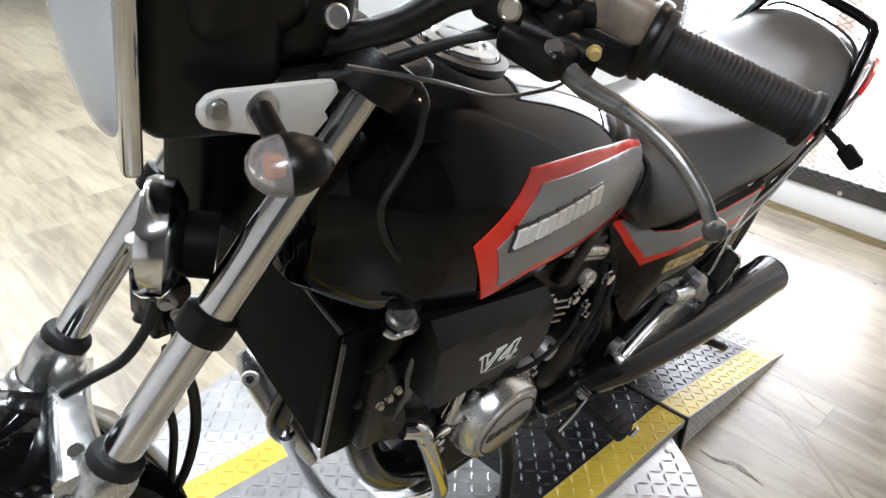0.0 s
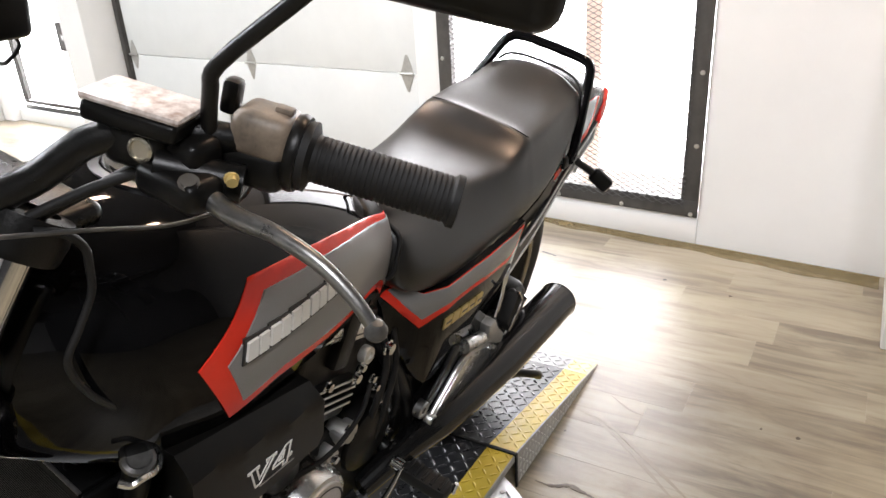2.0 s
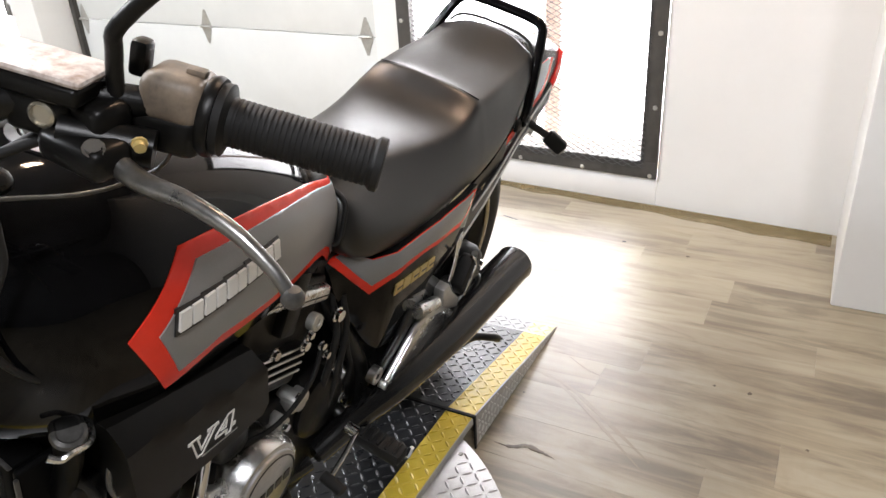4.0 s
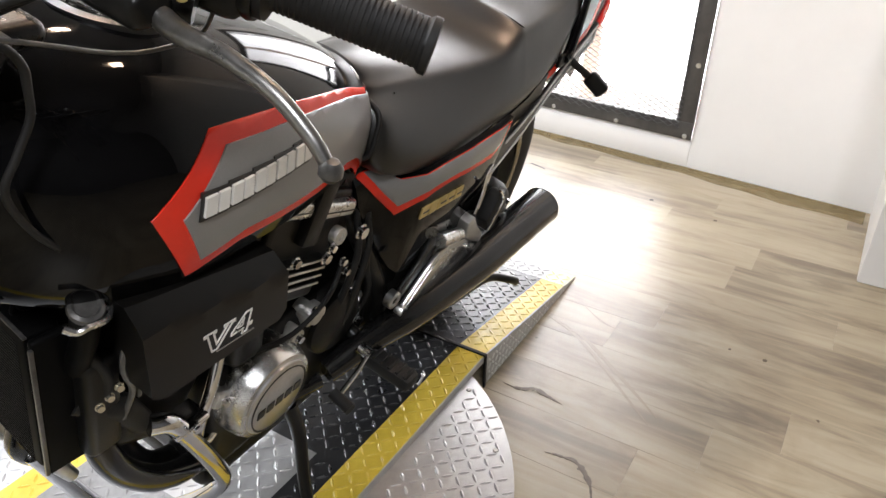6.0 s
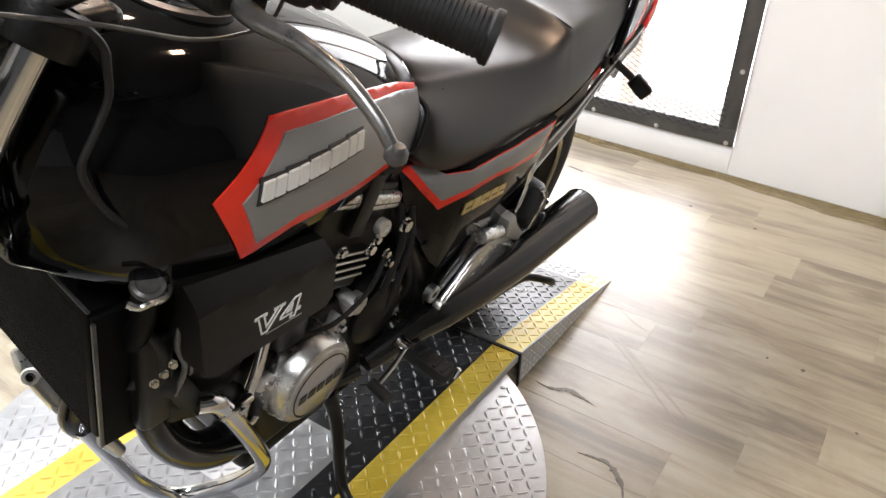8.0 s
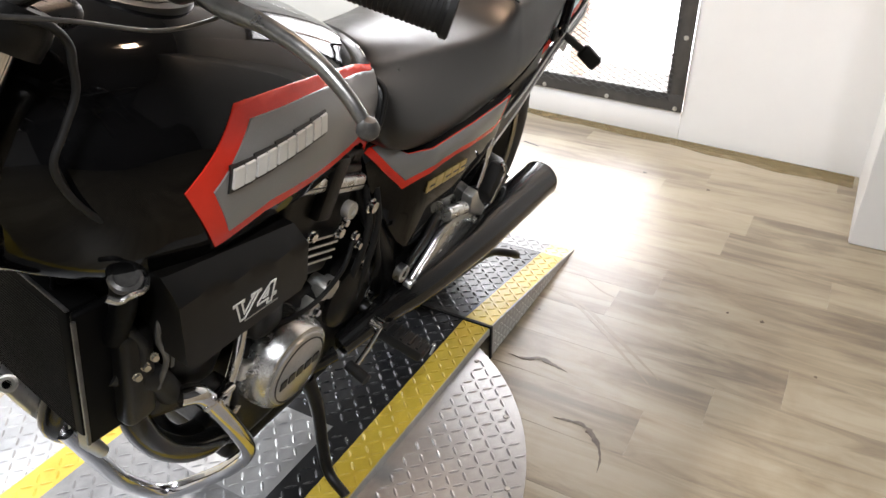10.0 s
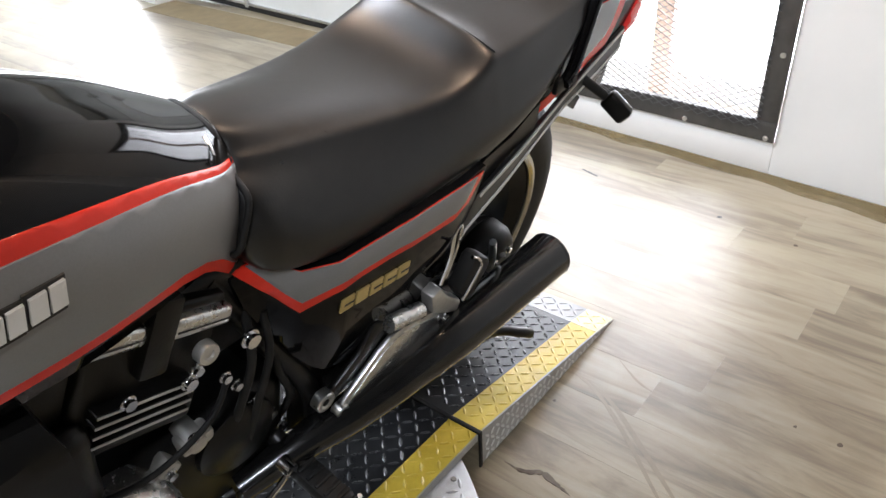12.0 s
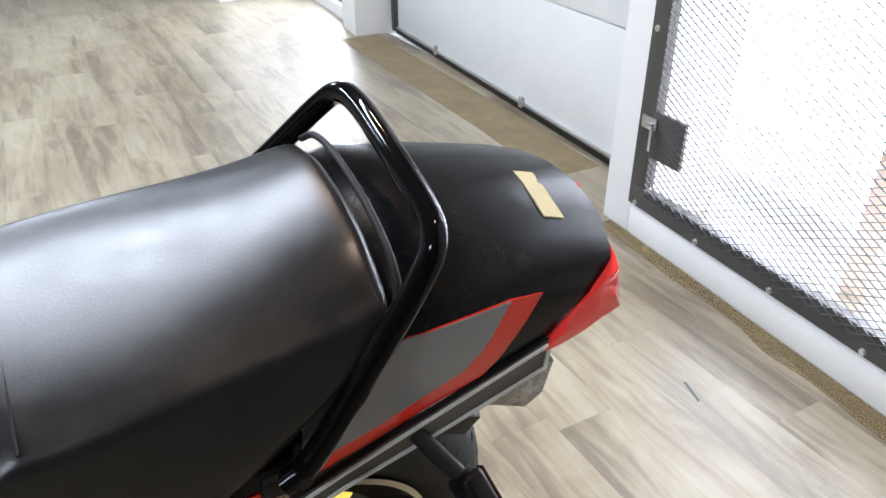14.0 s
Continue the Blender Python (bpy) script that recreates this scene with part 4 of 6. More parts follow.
for i in range(5):
    x0, z0 = -0.319 + i * 0.0256, 0.5645 - i * 0.0010
    quad = [(x0, z0), (x0 + 0.0215, z0), (x0 + 0.0235, z0 + 0.0215), (x0 + 0.0020, z0 + 0.0215)]
    b = part("badge_block", sheet(quad, lambda x, z: side_y(x, z) - 0.0030, 0.0025, 0.03), GOLD_BADGE, cover, "gold badge block")
    if i in (0, 2, 3, 4):
        mid = [(x0 + 0.006, z0 + 0.0088), (x0 + 0.0225, z0 + 0.0082), (x0 + 0.0230, z0 + 0.0112), (x0 + 0.0065, z0 + 0.0118)]
        part("badge_slot", sheet(mid, lambda x, z: side_y(x, z) - 0.0036, 0.001, 0.03), BADGE_BLACK, b)
part("side_cover", sheet(COVER, lambda x, z: -side_y(x, z), -0.012, 0.02), BLACK_PAINT, bike, "gloss black right side cover", 50)

# tail section
TAIL = [(0.10, 0.128, 0.652, 0.735, 0.745), (0.16, 0.134, 0.668, 0.765, 0.780), (0.24, 0.129, 0.688, 0.812, 0.828), (0.30, 0.123, 0.700, 0.831, 0.850), (0.36, 0.118, 0.712, 0.825, 0.843), (0.42, 0.112, 0.722, 0.814, 0.831), (0.465, 0.107, 0.730, 0.805, 0.818), (0.500, 0.100, 0.742, 0.795, 0.804)]
rings = []
for x, w, lo, zs, top in TAIL:
    half = [(0.0, lo), (w - 0.012, lo), (w, lo + 0.006), (w - 0.001, lo + 0.5 * (zs - lo)), (w - 0.006, zs - 0.016), (w - 0.012, zs - 0.004), (w - 0.020, zs), (w * 0.45, zs + 0.75 * (top - zs)), (0.0, top)]
    bow = 0.022 * max(0.0, (x - 0.36) / 0.115)
    rings.append([Vector((x + bow * (1 - (y / w) ** 2), -y, z)) for y, z in half] + [Vector((x + bow * (1 - (y / w) ** 2), y, z)) for y, z in half[-2:0:-1]])
tail = part("tail_cowl", loft(rings), TAIL_BLACK, bike, "dull black tail cowl", 40)


def tail_y(x, z):
    w, lo, zs = (float(np.interp(x, [r[0] for r in TAIL], [r[k] for r in TAIL])) for k in (1, 2, 3))
    return -float(np.interp((z - lo) / (zs - lo), [0, 0.06, 0.5, 0.87, 1.0], [w - 0.004, w, w - 0.001, w - 0.006, w - 0.018]))


RED_TAIL = [(0.118, 0.664), (0.151, 0.673), (0.22, 0.692), (0.295, 0.705), (0.36, 0.719), (0.378, 0.737), (0.4125, 0.797), (0.375, 0.806), (0.277, 0.810), (0.19, 0.792), (0.185, 0.702), (0.122, 0.682)]
GREY_TAIL = [(0.185, 0.705), (0.26, 0.721), (0.336, 0.742), (0.351, 0.758), (0.375, 0.805), (0.277, 0.810), (0.19, 0.792)]
part("red_stripe", sheet(RED_TAIL, lambda x, z: tail_y(x, z) - 0.0016, 0.0014, 0.018), RED_TAPE, tail, "red painted border stripe", 60)
part("grey_panel", sheet(GREY_TAIL, lambda x, z: tail_y(x, z) - 0.0030, 0.0026, 0.018), GREY_PAINT, tail, "grey metallic panel", 60)
def tail_top(x, y):
    w, zs, top = (float(np.interp(x, [r[0] for r in TAIL], [r[k] for r in TAIL])) for k in (1, 3, 4))
    return float(np.interp(abs(y), [0, w * 0.45, w - 0.020], [top, zs + 0.75 * (top - zs), zs]))


grid = [[Vector((0.463 + 0.0112 * u + 0.125 * 0.034 * v, -0.0155 + 0.034 * v - 0.125 * 0.0112 * u, 0)) for v in np.linspace(-1, 1, 9)] for u in np.linspace(-1, 1, 5)]
rings = [[Vector((p.x, p.y, tail_top(p.x - 0.014, p.y) + 0.0012)) for p in row] for row in grid]
bm = loft(rings, False)
res = bmesh.ops.extrude_face_region(bm, geom=bm.faces[:])
for v in [g for g in res["geom"] if isinstance(g, bmesh.types.BMVert)]:
    v.co.z -= 0.0016
part("sticker", bm, YELLOW_STICKER, tail, "small yellow warning sticker")

rings = []
for x, w, lo, top in ((0.430, 0.118, 0.714, 0.727), (0.450, 0.117, 0.715, 0.753), (0.480, 0.113, 0.718, 0.775), (0.503, 0.108, 0.721, 0.791), (0.514, 0.107, 0.723, 0.764), (0.526, 0.105, 0.725, 0.734)):
    half = [(0.0, lo), (w - 0.010, lo), (w, lo + 0.004), (w, lo + 0.6 * (top - lo)), (w - 0.006, top - 0.003), (w - 0.016, top), (0.0, top + 0.014 * (top - lo) / 0.07)]
    bow = lambda y: 0.024 * (1 - (y / w) ** 2)
    rings.append([Vector((x + bow(y), -y, z)) for y, z in half] + [Vector((x + bow(y), 0.91 * y, z)) for y, z in half[-2:0:-1]])
part("tail_light", loft(rings), RED_LENS, bike, "red wrap-around tail light lens", 35)

# lower tail rail with bright edges
for sgn in (-1, 1):
    def rail(poly, off, mat, nm, parent, lab=""):
        return part(nm, sheet(poly, lambda x, z: sgn * (0.150 - 0.10 * max(x - 0.05, 0) + off) , -sgn * 0.006, 0.05), mat, parent, lab)
    r = rail([(-0.075, 0.510), (-0.055, 0.545), (-0.030, 0.602), (0.02, 0.623), (0.09, 0.646), (0.155, 0.665), (0.22, 0.685), (0.433, 0.731), (0.440, 0.683), (0.33, 0.664), (0.22, 0.650), (0.13, 0.6175), (0.04, 0.582)], 0.004, RAIL_GREY, "tail_rail", bike, "black tail rail")
    rail([(-0.020, 0.6010), (0.041, 0.6245), (0.092, 0.6395), (0.155, 0.6595), (0.22, 0.6800), (0.432, 0.7270), (0.432, 0.7222), (0.22, 0.6750), (0.155, 0.6545), (0.092, 0.6345), (0.041, 0.6195), (-0.020, 0.5955)], 0.006, SILVER_PAINT, "bright_edge", r, "thin aluminium edging")
    rail([(-0.07, 0.520), (-0.04, 0.546), (0.04, 0.5880), (0.13, 0.6230), (0.22, 0.6545), (0.33, 0.6690), (0.437, 0.6880), (0.433, 0.7222), (0.437, 0.7222), (0.442, 0.6838), (0.33, 0.6642), (0.22, 0.6495), (0.13, 0.6180), (0.045, 0.5825), (-0.036, 0.5420), (-0.062, 0.518)], 0.006, SILVER_PAINT, "bright_edge", r, "thin aluminium edging")
    part("seat_base_panel", sheet([(-0.035, 0.645), (-0.011, 0.656), (0.047, 0.668), (0.099, 0.697), (0.116, 0.703), (0.118, 0.654), (0.09, 0.645), (0.02, 0.622), (-0.025, 0.600)], lambda x, z: sgn * 0.145, -sgn * 0.006, 0.05), SATIN_BLACK, bike, "black panel between the seat and the tail rail")

# grab rail
for nm, pts in (("grab_rail", [(0.165, -0.150, 0.722), (0.190, -0.147, 0.740), (0.250, -0.125, 0.815), (0.288, -0.109, 0.866), (0.300, -0.098, 0.886), (0.306, -0.070, 0.894), (0.308, 0.0, 0.899), (0.308, 0.062, 0.901), (0.303, 0.092, 0.895), (0.290, 0.108, 0.874), (0.250, 0.125, 0.820), (0.190, 0.147, 0.745), (0.165, 0.150, 0.727)]),):
    g = part(nm, tube(pts, 0.0105, 14, True, 5), BLACK_PAINT, bike, "gloss black tubular grab rail")
    for sgn in (-1, 1):
        part("bolt", bolt((0.178, sgn * 0.157, 0.730), (0, sgn, 0.1), 0.007, 0.004), SATIN_BLACK, g)
        part("mount", box((0.148, sgn * 0.146 - 0.005, 0.705), (0.182, sgn * 0.146 + 0.005, 0.732), 0.004), SATIN_BLACK, g)

# rear fender and tail bracket
rings = []
for k in range(7):
    a = radians(150 - 17 * k)
    cx, cz = 0.155 + 0.372 * math.cos(a), 0.310 + 0.372 * math.sin(a)
    rings.append([Vector((cx + 0.012 * b * math.cos(a), y, cz + 0.012 * b * math.sin(a))) for y, b in ((-0.09, -2.5), (-0.088, -0.3), (-0.06, 0.6), (0, 1), (0.06, 0.6), (0.088, -0.3), (0.09, -2.5), (0.082, -2.6), (0, -0.4), (-0.082, -2.6))])
part("rear_fender", loft(rings), SATIN_BLACK, bike, "black plastic rear fender")
part("plate_bracket", prism([(0.36, 0.690), (0.44, 0.705), (0.478, 0.650), (0.478, 0.592), (0.458, 0.575), (0.403, 0.610)], 0.084, 0.092, 0.002, XZ), LEVER_METAL, bike, "grey metal plate bracket")
part("plate_bracket", prism([(0.43, 0.735), (0.46, 0.735), (0.462, 0.69), (0.445, 0.685)], -0.05, 0.05, 0.002, XZ), SATIN_BLACK, bike)


def turn_signal(root, stem_from, head, back, lens_mat, lab):
    """A round-cornered signal on a stem; its lens looks along -back."""
    s = part("turn_signal", tube([stem_from, head], 0.0085, 10, False), SATIN_BLACK, root, lab)
    m = axis_pose(head, back)
    part("shell", lathe([(0.026, -0.006), (0.0275, -0.002), (0.0265, 0.008), (0.020, 0.024), (0.010, 0.033), (0, 0.036)], m @ Matrix.Diagonal((0.86, 0.70, 0.80, 1)), 28), SATIN_BLACK, s)
    part("lens", lathe([(0, -0.036), (0.012, -0.033), (0.021, -0.025), (0.026, -0.014), (0.0268, -0.005)], m @ Matrix.Diagonal((0.86, 0.70, 0.80, 1)), 28), lens_mat, s, "signal lens")
    part("bulb", lathe([(0, -0.015), (0.006, -0.013), (0.006, -0.004)], m, 12), AMBER, s, "amber bulb")
    return s


for sgn in (-1, 1):
    s = part("turn_signal", tube([(0.284, sgn * 0.110, 0.686), (0.320, sgn * 0.166, 0.652)], 0.0085, 10, False), RUBBER, bike, "black rear turn signal on a stem")
    m = Matrix.Translation((0.330, sgn * 0.188, 0.639)) @ pose(0, 0, 0, -sgn * 30, 0, -sgn * 14)
    part("shell", box((-0.014, -0.026, -0.017), (0.012, 0.026, 0.017), 0.007, 3, m), SATIN_BLACK, s)
    part("lens", box((0.0115, -0.023, -0.014), (0.0150, 0.023, 0.014), 0.002, 2, m), RED_DARK, s, "dark signal lens")
    part("end_cap", box((-0.010, sgn * 0.0255 - 0.0015, -0.012), (0.009, sgn * 0.0255 + 0.0015, 0.012), 0.001, 1, m), WORN_ALU, s)


def wheel(root, nm, centre, r, w, rim_r, lab, turn=0.0):
    """Tyre, rim with bright edges and cast spokes, hub; the axle along y."""
    m = Matrix.Translation(centre) @ pose(0, 0, 0, -90, 0, 0) if not turn else Matrix.Translation(centre) @ pose(0, 0, 0, 0, 0, turn) @ pose(0, 0, 0, -90, 0, 0)
    prof = []
    for a in np.linspace(-2.25, 2.25, 21):
        rr = r - w * 0.55 + w * 0.55 * math.cos(a) * (1.0 if abs(a) < 1.6 else 0.9)
        prof.append((max(rr, rim_r - 0.004), w * 0.5 * math.sin(a) if abs(a) < 1.57 else math.copysign(w * 0.5 * (1 - 0.35 * (abs(a) - 1.57)), a)))
    wl = part(nm, lathe([(rim_r - 0.05, -w * 0.28), (rim_r - 0.012, -w * 0.40), (rim_r - 0.012, w * 0.40), (rim_r - 0.05, w * 0.28), (rim_r - 0.05, -w * 0.28)], m, 48), WHEEL_BLACK, root, lab)
    tyre = part("tyre", lathe(prof, m, 72), TYRE, wl, "black road tyre")
    bm = bmesh.new()
    for k in range(44):
        for sgn in (-1, 1):
            a = 2 * math.pi * (k + 0.25 * sgn) / 44
            pts = []
            for u in (0.10, 0.45, 0.85):
                ang = u * 1.25 * sgn
                rr = r - w * 0.55 + w * 0.55 * math.cos(ang) - 0.0006
                pts.append(m @ Vector((rr * math.cos(a + 0.10 * u), rr * math.sin(a + 0.10 * u), w * 0.5 * math.sin(ang))))
            add_tube(bm, pts, 0.0018, 4, False)
    tagged(part("tread_groove", bm, BADGE_BLACK, tyre, "dark tread grooves"), kind="stuff")
    for sgn in (-1, 1):
        part("rim_edge", lathe([(rim_r - 0.007, sgn * w * 0.39), (rim_r + 0.003, sgn * w * 0.44), (rim_r + 0.005, sgn * w * 0.46), (rim_r - 0.003, sgn * w * 0.47), (rim_r - 0.009, sgn * w * 0.43)], m, 72), GOLD_RIM, wl, "bright machined rim edge")
    for k in range(5):
        a = 2 * math.pi * (k + 0.35) / 5
        bm = bmesh.new()
        for da in (-0.14, 0.14):
            add_tube(bm, [m @ Vector((0.045 * math.cos(a + da * 2), 0.045 * math.sin(a + da * 2), 0)), m @ Vector(((rim_r - 0.04) * math.cos(a + da), (rim_r - 0.04) * math.sin(a + da), 0))], [0.020, 0.014], 8, False)
        part("spoke", bm, ENGINE_BLACK, wl)
    part("hub", lathe([(0, -0.06), (0.05, -0.06), (0.062, -0.04), (0.062, 0.04), (0.05, 0.06), (0, 0.06)], m, 32), ENGINE_BLACK, wl)
    return wl


wheel(bike, "rear_wheel", (0.155, 0.0, 0.310), 0.330, 0.135, 0.222, "black cast rear wheel with bright rim edge")
wheel(bike, "front_wheel", (-1.415, 0.01, 0.325), 0.325, 0.110, 0.236, "black cast front wheel", -9)

# final drive, swingarm
part("swingarm", tube([(-0.30, -0.10, 0.36), (-0.12, -0.115, 0.345), (0.10, -0.115, 0.315)], [0.034, 0.036, 0.042], 16), ENGINE_BLACK, bike, "black shaft-drive swingarm")
part("swingarm", tube([(-0.30, 0.10, 0.36), (-0.12, 0.115, 0.345), (0.155, 0.115, 0.310)], 0.028, 14), ENGINE_BLACK, bike)
drive = part("final_drive", lathe([(0, -0.136), (0.034, -0.135), (0.040, -0.128), (0.062, -0.126), (0.074, -0.120), (0.084, -0.104), (0.086, -0.075), (0.06, -0.055), (0, -0.05)], Matrix.Translation((0.155, 0, 0.310)) @ pose(0, 0, 0, 90, 0, 0) @ Matrix.Diagonal((1, 1, -1, 1)), 32), WHEEL_BLACK, bike, "black final drive housing")
for k in range(6):
    a = k * math.pi / 3
    part("bolt", bolt((0.155 + 0.050 * math.cos(a), -0.132, 0.310 + 0.050 * math.sin(a)), (0, -1, 0), 0.006, 0.008), CHROME, drive)
part("axle_nut", bolt((0.155, -0.150, 0.310), (0, -1, 0), 0.013, 0.014), CHROME, drive)
part("torque_arm", tube([(0.085, -0.145, 0.435), (0.110, -0.140, 0.375), (0.108, -0.140, 0.315)], 0.007, 8), ALU, bike, "bright rear bracket")
part("spring_hook", tube([(-0.105, -0.170, 0.478), (-0.085, -0.165, 0.520), (-0.078, -0.160, 0.560), (-0.062, -0.158, 0.565), (-0.064, -0.160, 0.525), (-0.092, -0.168, 0.482)], 0.0035, 8), CHROME, bike, "bent chrome wire hook")

# muffler and exhaust
muffler = part("muffler", tube([(-0.46, -0.130, 0.285), (-0.36, -0.152, 0.315), (-0.26, -0.170, 0.325), (-0.06, -0.188, 0.342), (0.10, -0.196, 0.355), (0.214, -0.2023, 0.3645)], [0.022, 0.027, 0.033, 0.042, 0.0445, 0.0445], 32), MUFFLER_BLACK, bike, "long black megaphone muffler", 50)
part("tip_ring", lathe([(0.0445, 0), (0.0455, 0.003), (0.0445, 0.006), (0.036, 0.006), (0.032, -0.04), (0, -0.04)], axis_pose((0.214, -0.2023, 0.3645), (0.13, -0.007, 0.011)), 36), MUFFLER_BLACK, muffler)
muffler_r = part("muffler", tube([(-0.46, 0.130, 0.285), (-0.26, 0.170, 0.325), (-0.06, 0.188, 0.342), (0.232, 0.203, 0.366)], [0.022, 0.033, 0.042, 0.0445], 24), MUFFLER_BLACK, bike, "long black megaphone muffler", 50)

# foot-peg hanger and pegs
hanger = part("peg_hanger", prism([(-0.316, 0.352), (-0.311, 0.341), (-0.295, 0.332), (-0.200, 0.346), (-0.075, 0.362), (-0.057, 0.374), (-0.062, 0.396), (-0.098, 0.412), (-0.172, 0.436), (-0.206, 0.435), (-0.232, 0.421), (-0.290, 0.374)], 0.158, 0.168, 0.003, XZ), ALU, bike, "bare cast aluminium foot-peg hanger")
part("hanger_web", prism([(-0.300, 0.348), (-0.200, 0.357), (-0.085, 0.373), (-0.085, 0.396), (-0.170, 0.425), (-0.204, 0.424), (-0.226, 0.412), (-0.282, 0.366)], 0.1675, 0.1700, 0.001, XZ), POLISHED, hanger, "smooth polished web")
part("hanger_arm", prism([(-0.345, 0.398), (-0.338, 0.380), (-0.318, 0.366), (-0.250, 0.404), (-0.211, 0.440), (-0.222, 0.474), (-0.240, 0.478), (-0.262, 0.436), (-0.310, 0.402)], 0.148, 0.158, 0.003, XZ), ENGINE_BLACK, hanger, "black rear arm")
for p, r in (((-0.332, -0.160, 0.392), 0.017), ((-0.303, -0.169, 0.351), 0.012)):
    part("pivot_ring", lathe([(r * 0.40, -0.004), (r * 0.42, 0.002), (r * 0.55, 0.004), (r * 0.9, 0.004), (r, 0.002), (r, -0.012)], axis_pose(p, (0, -1, 0)), 28), ALU, hanger, "bright pivot ring")
    part("pivot_bolt", bolt(p, (0, -1, 0), r * 0.36, 0.003), SATIN_BLACK, hanger)
part("bolt", bolt((-0.072, -0.169, 0.380), (0, -1, 0), 0.008, 0.009), CHROME, hanger)
peg2 = part("passenger_peg", prism([(-0.074, 0.452), (-0.045, 0.412), (-0.030, 0.416), (0.004, 0.466), (-0.002, 0.482), (-0.038, 0.512), (-0.050, 0.506)], 0.160, 0.190, 0.007, XZ), RUBBER, bike, "folded black rubber passenger peg")
part("peg_edge", tube([(-0.062, -0.191, 0.430), (-0.046, -0.191, 0.455), (-0.030, -0.191, 0.486), (-0.046, -0.191, 0.510), (-0.066, -0.191, 0.526)], 0.0030, 8), CHROME, peg2, "chrome wire edge")
part("peg_clamp", prism([(-0.130, 0.470), (-0.108, 0.476), (-0.080, 0.440), (-0.036, 0.400), (-0.040, 0.376), (-0.070, 0.392), (-0.116, 0.424)], 0.150, 0.176, 0.005, XZ), WORN_ALU, peg2, "worn cast peg clamp")
part("linkage", tube([(-0.215, -0.163, 0.466), (-0.142, -0.166, 0.446)], 0.0135, 16, False), POLISHED, bike, "short polished peg tube")
part("linkage_cap", lathe([(0, 0.003), (0.011, 0.002), (0.0125, -0.001), (0.0125, -0.014)], axis_pose((-0.139, -0.166, 0.445), (0.96, -0.04, -0.27)), 18), RUBBER, bike)
peg = part("rider_peg", box((-0.10 / 2 - 0.352, -0.262, 0.282), (0.0 - 0.362, -0.165, 0.310), 0.009), RUBBER, bike, "ribbed black rubber rider peg")
for k in range(5):
    part("rib", box((-0.398, -0.252 + 0.017 * k, 0.308), (-0.366, -0.245 + 0.017 * k, 0.314), 0.002), RUBBER, peg)
part("peg_end", tube([(-0.366, -0.264, 0.284), (-0.362, -0.266, 0.306)], 0.004, 8, False), CHROME, peg)
part("peg_bracket", tube([(-0.385, -0.10, 0.33), (-0.385, -0.175, 0.30)], 0.014, 12, False), ENGINE_BLACK, peg)
shifter = part("shift_lever", tube([(-0.411, -0.178, 0.330), (-0.45, -0.184, 0.318), (-0.498, -0.188, 0.306)], 0.0045, 10), CHROME, bike, "chrome gear shift lever")
part("shift_rubber", tube([(-0.500, -0.176, 0.303), (-0.506, -0.218, 0.301)], 0.0105, 12, False), RUBBER, shifter)
part("shift_clamp", lathe([(0, 0.01), (0.011, 0.01), (0.012, -0.012), (0, -0.012)], axis_pose((-0.411, -0.172, 0.331), (0, -1, 0)), 14), CHROME, shifter)

# stands
part("side_stand", tube([(-0.545, -0.125, 0.270), (-0.535, -0.150, 0.20), (-0.560, -0.205, 0.10), (-0.575, -0.262, 0.082)], [0.014, 0.012, 0.010, 0.009], 12), ENGINE_BLACK, bike, "black steel side stand, down")
part("centre_stand", tube([(-0.25, -0.11, 0.20), (0.02, -0.13, 0.135), (0.18, -0.150, 0.125), (0.245, -0.188, 0.108), (0.275, -0.198, 0.090)], [0.015, 0.013, 0.011, 0.011, 0.012], 12), ENGINE_BLACK, bike, "black centre stand, folded up")

# engine
engine = part("crankcase", box((-0.72, -0.118, 0.230), (-0.36, 0.125, 0.46), 0.03, 4), ENGINE_BLACK, bike, "black painted V-four engine case")
part("oil_pan", box((-0.70, -0.10, 0.165), (-0.42, 0.10, 0.225), 0.02, 3), ENGINE_BLACK, engine)
part("gearbox_cover", lathe([(0, 0.010), (0.05, 0.009), (0.060, 0.002), (0.064, -0.03)], axis_pose((-0.455, -0.125, 0.40), (0, -1, 0)), 28), ENGINE_BLACK, engine)
alt = part("alternator_cover", lathe([(0.078, -0.045), (0.079, -0.02), (0.075, 0.004), (0.070, 0.014), (0.062, 0.016), (0.0, 0.016)], axis_pose((-0.628, -0.142, 0.392), (0, -1, 0)), 48), POLISHED, engine, "polished round alternator cover")
part("cover_face", lathe([(0.0625, 0.010), (0.0615, 0.019), (0.058, 0.021), (0, 0.0215)], axis_pose((-0.628, -0.142, 0.392), (0, -1, 0)), 48), ALU, alt, "brushed aluminium cover face")
part("cover_ring", lathe([(0.0565, 0.0208), (0.0570, 0.0222), (0.0545, 0.0222), (0.0540, 0.0208)], axis_pose((-0.628, -0.142, 0.392), (0, -1, 0)), 48), BADGE_BLACK, alt, "thin black ring")
for i in range(5):
    x0 = -0.628 - 0.045 + i * 0.0187
    part("badge_block", prism([(x0, 0.383), (x0 + 0.0135, 0.383), (x0 + 0.0155, 0.3975), (x0 + 0.002, 0.3975)], 0.1628, 0.1648, 0.0, XZ), BADGE_BLACK, alt, "dark badge block")
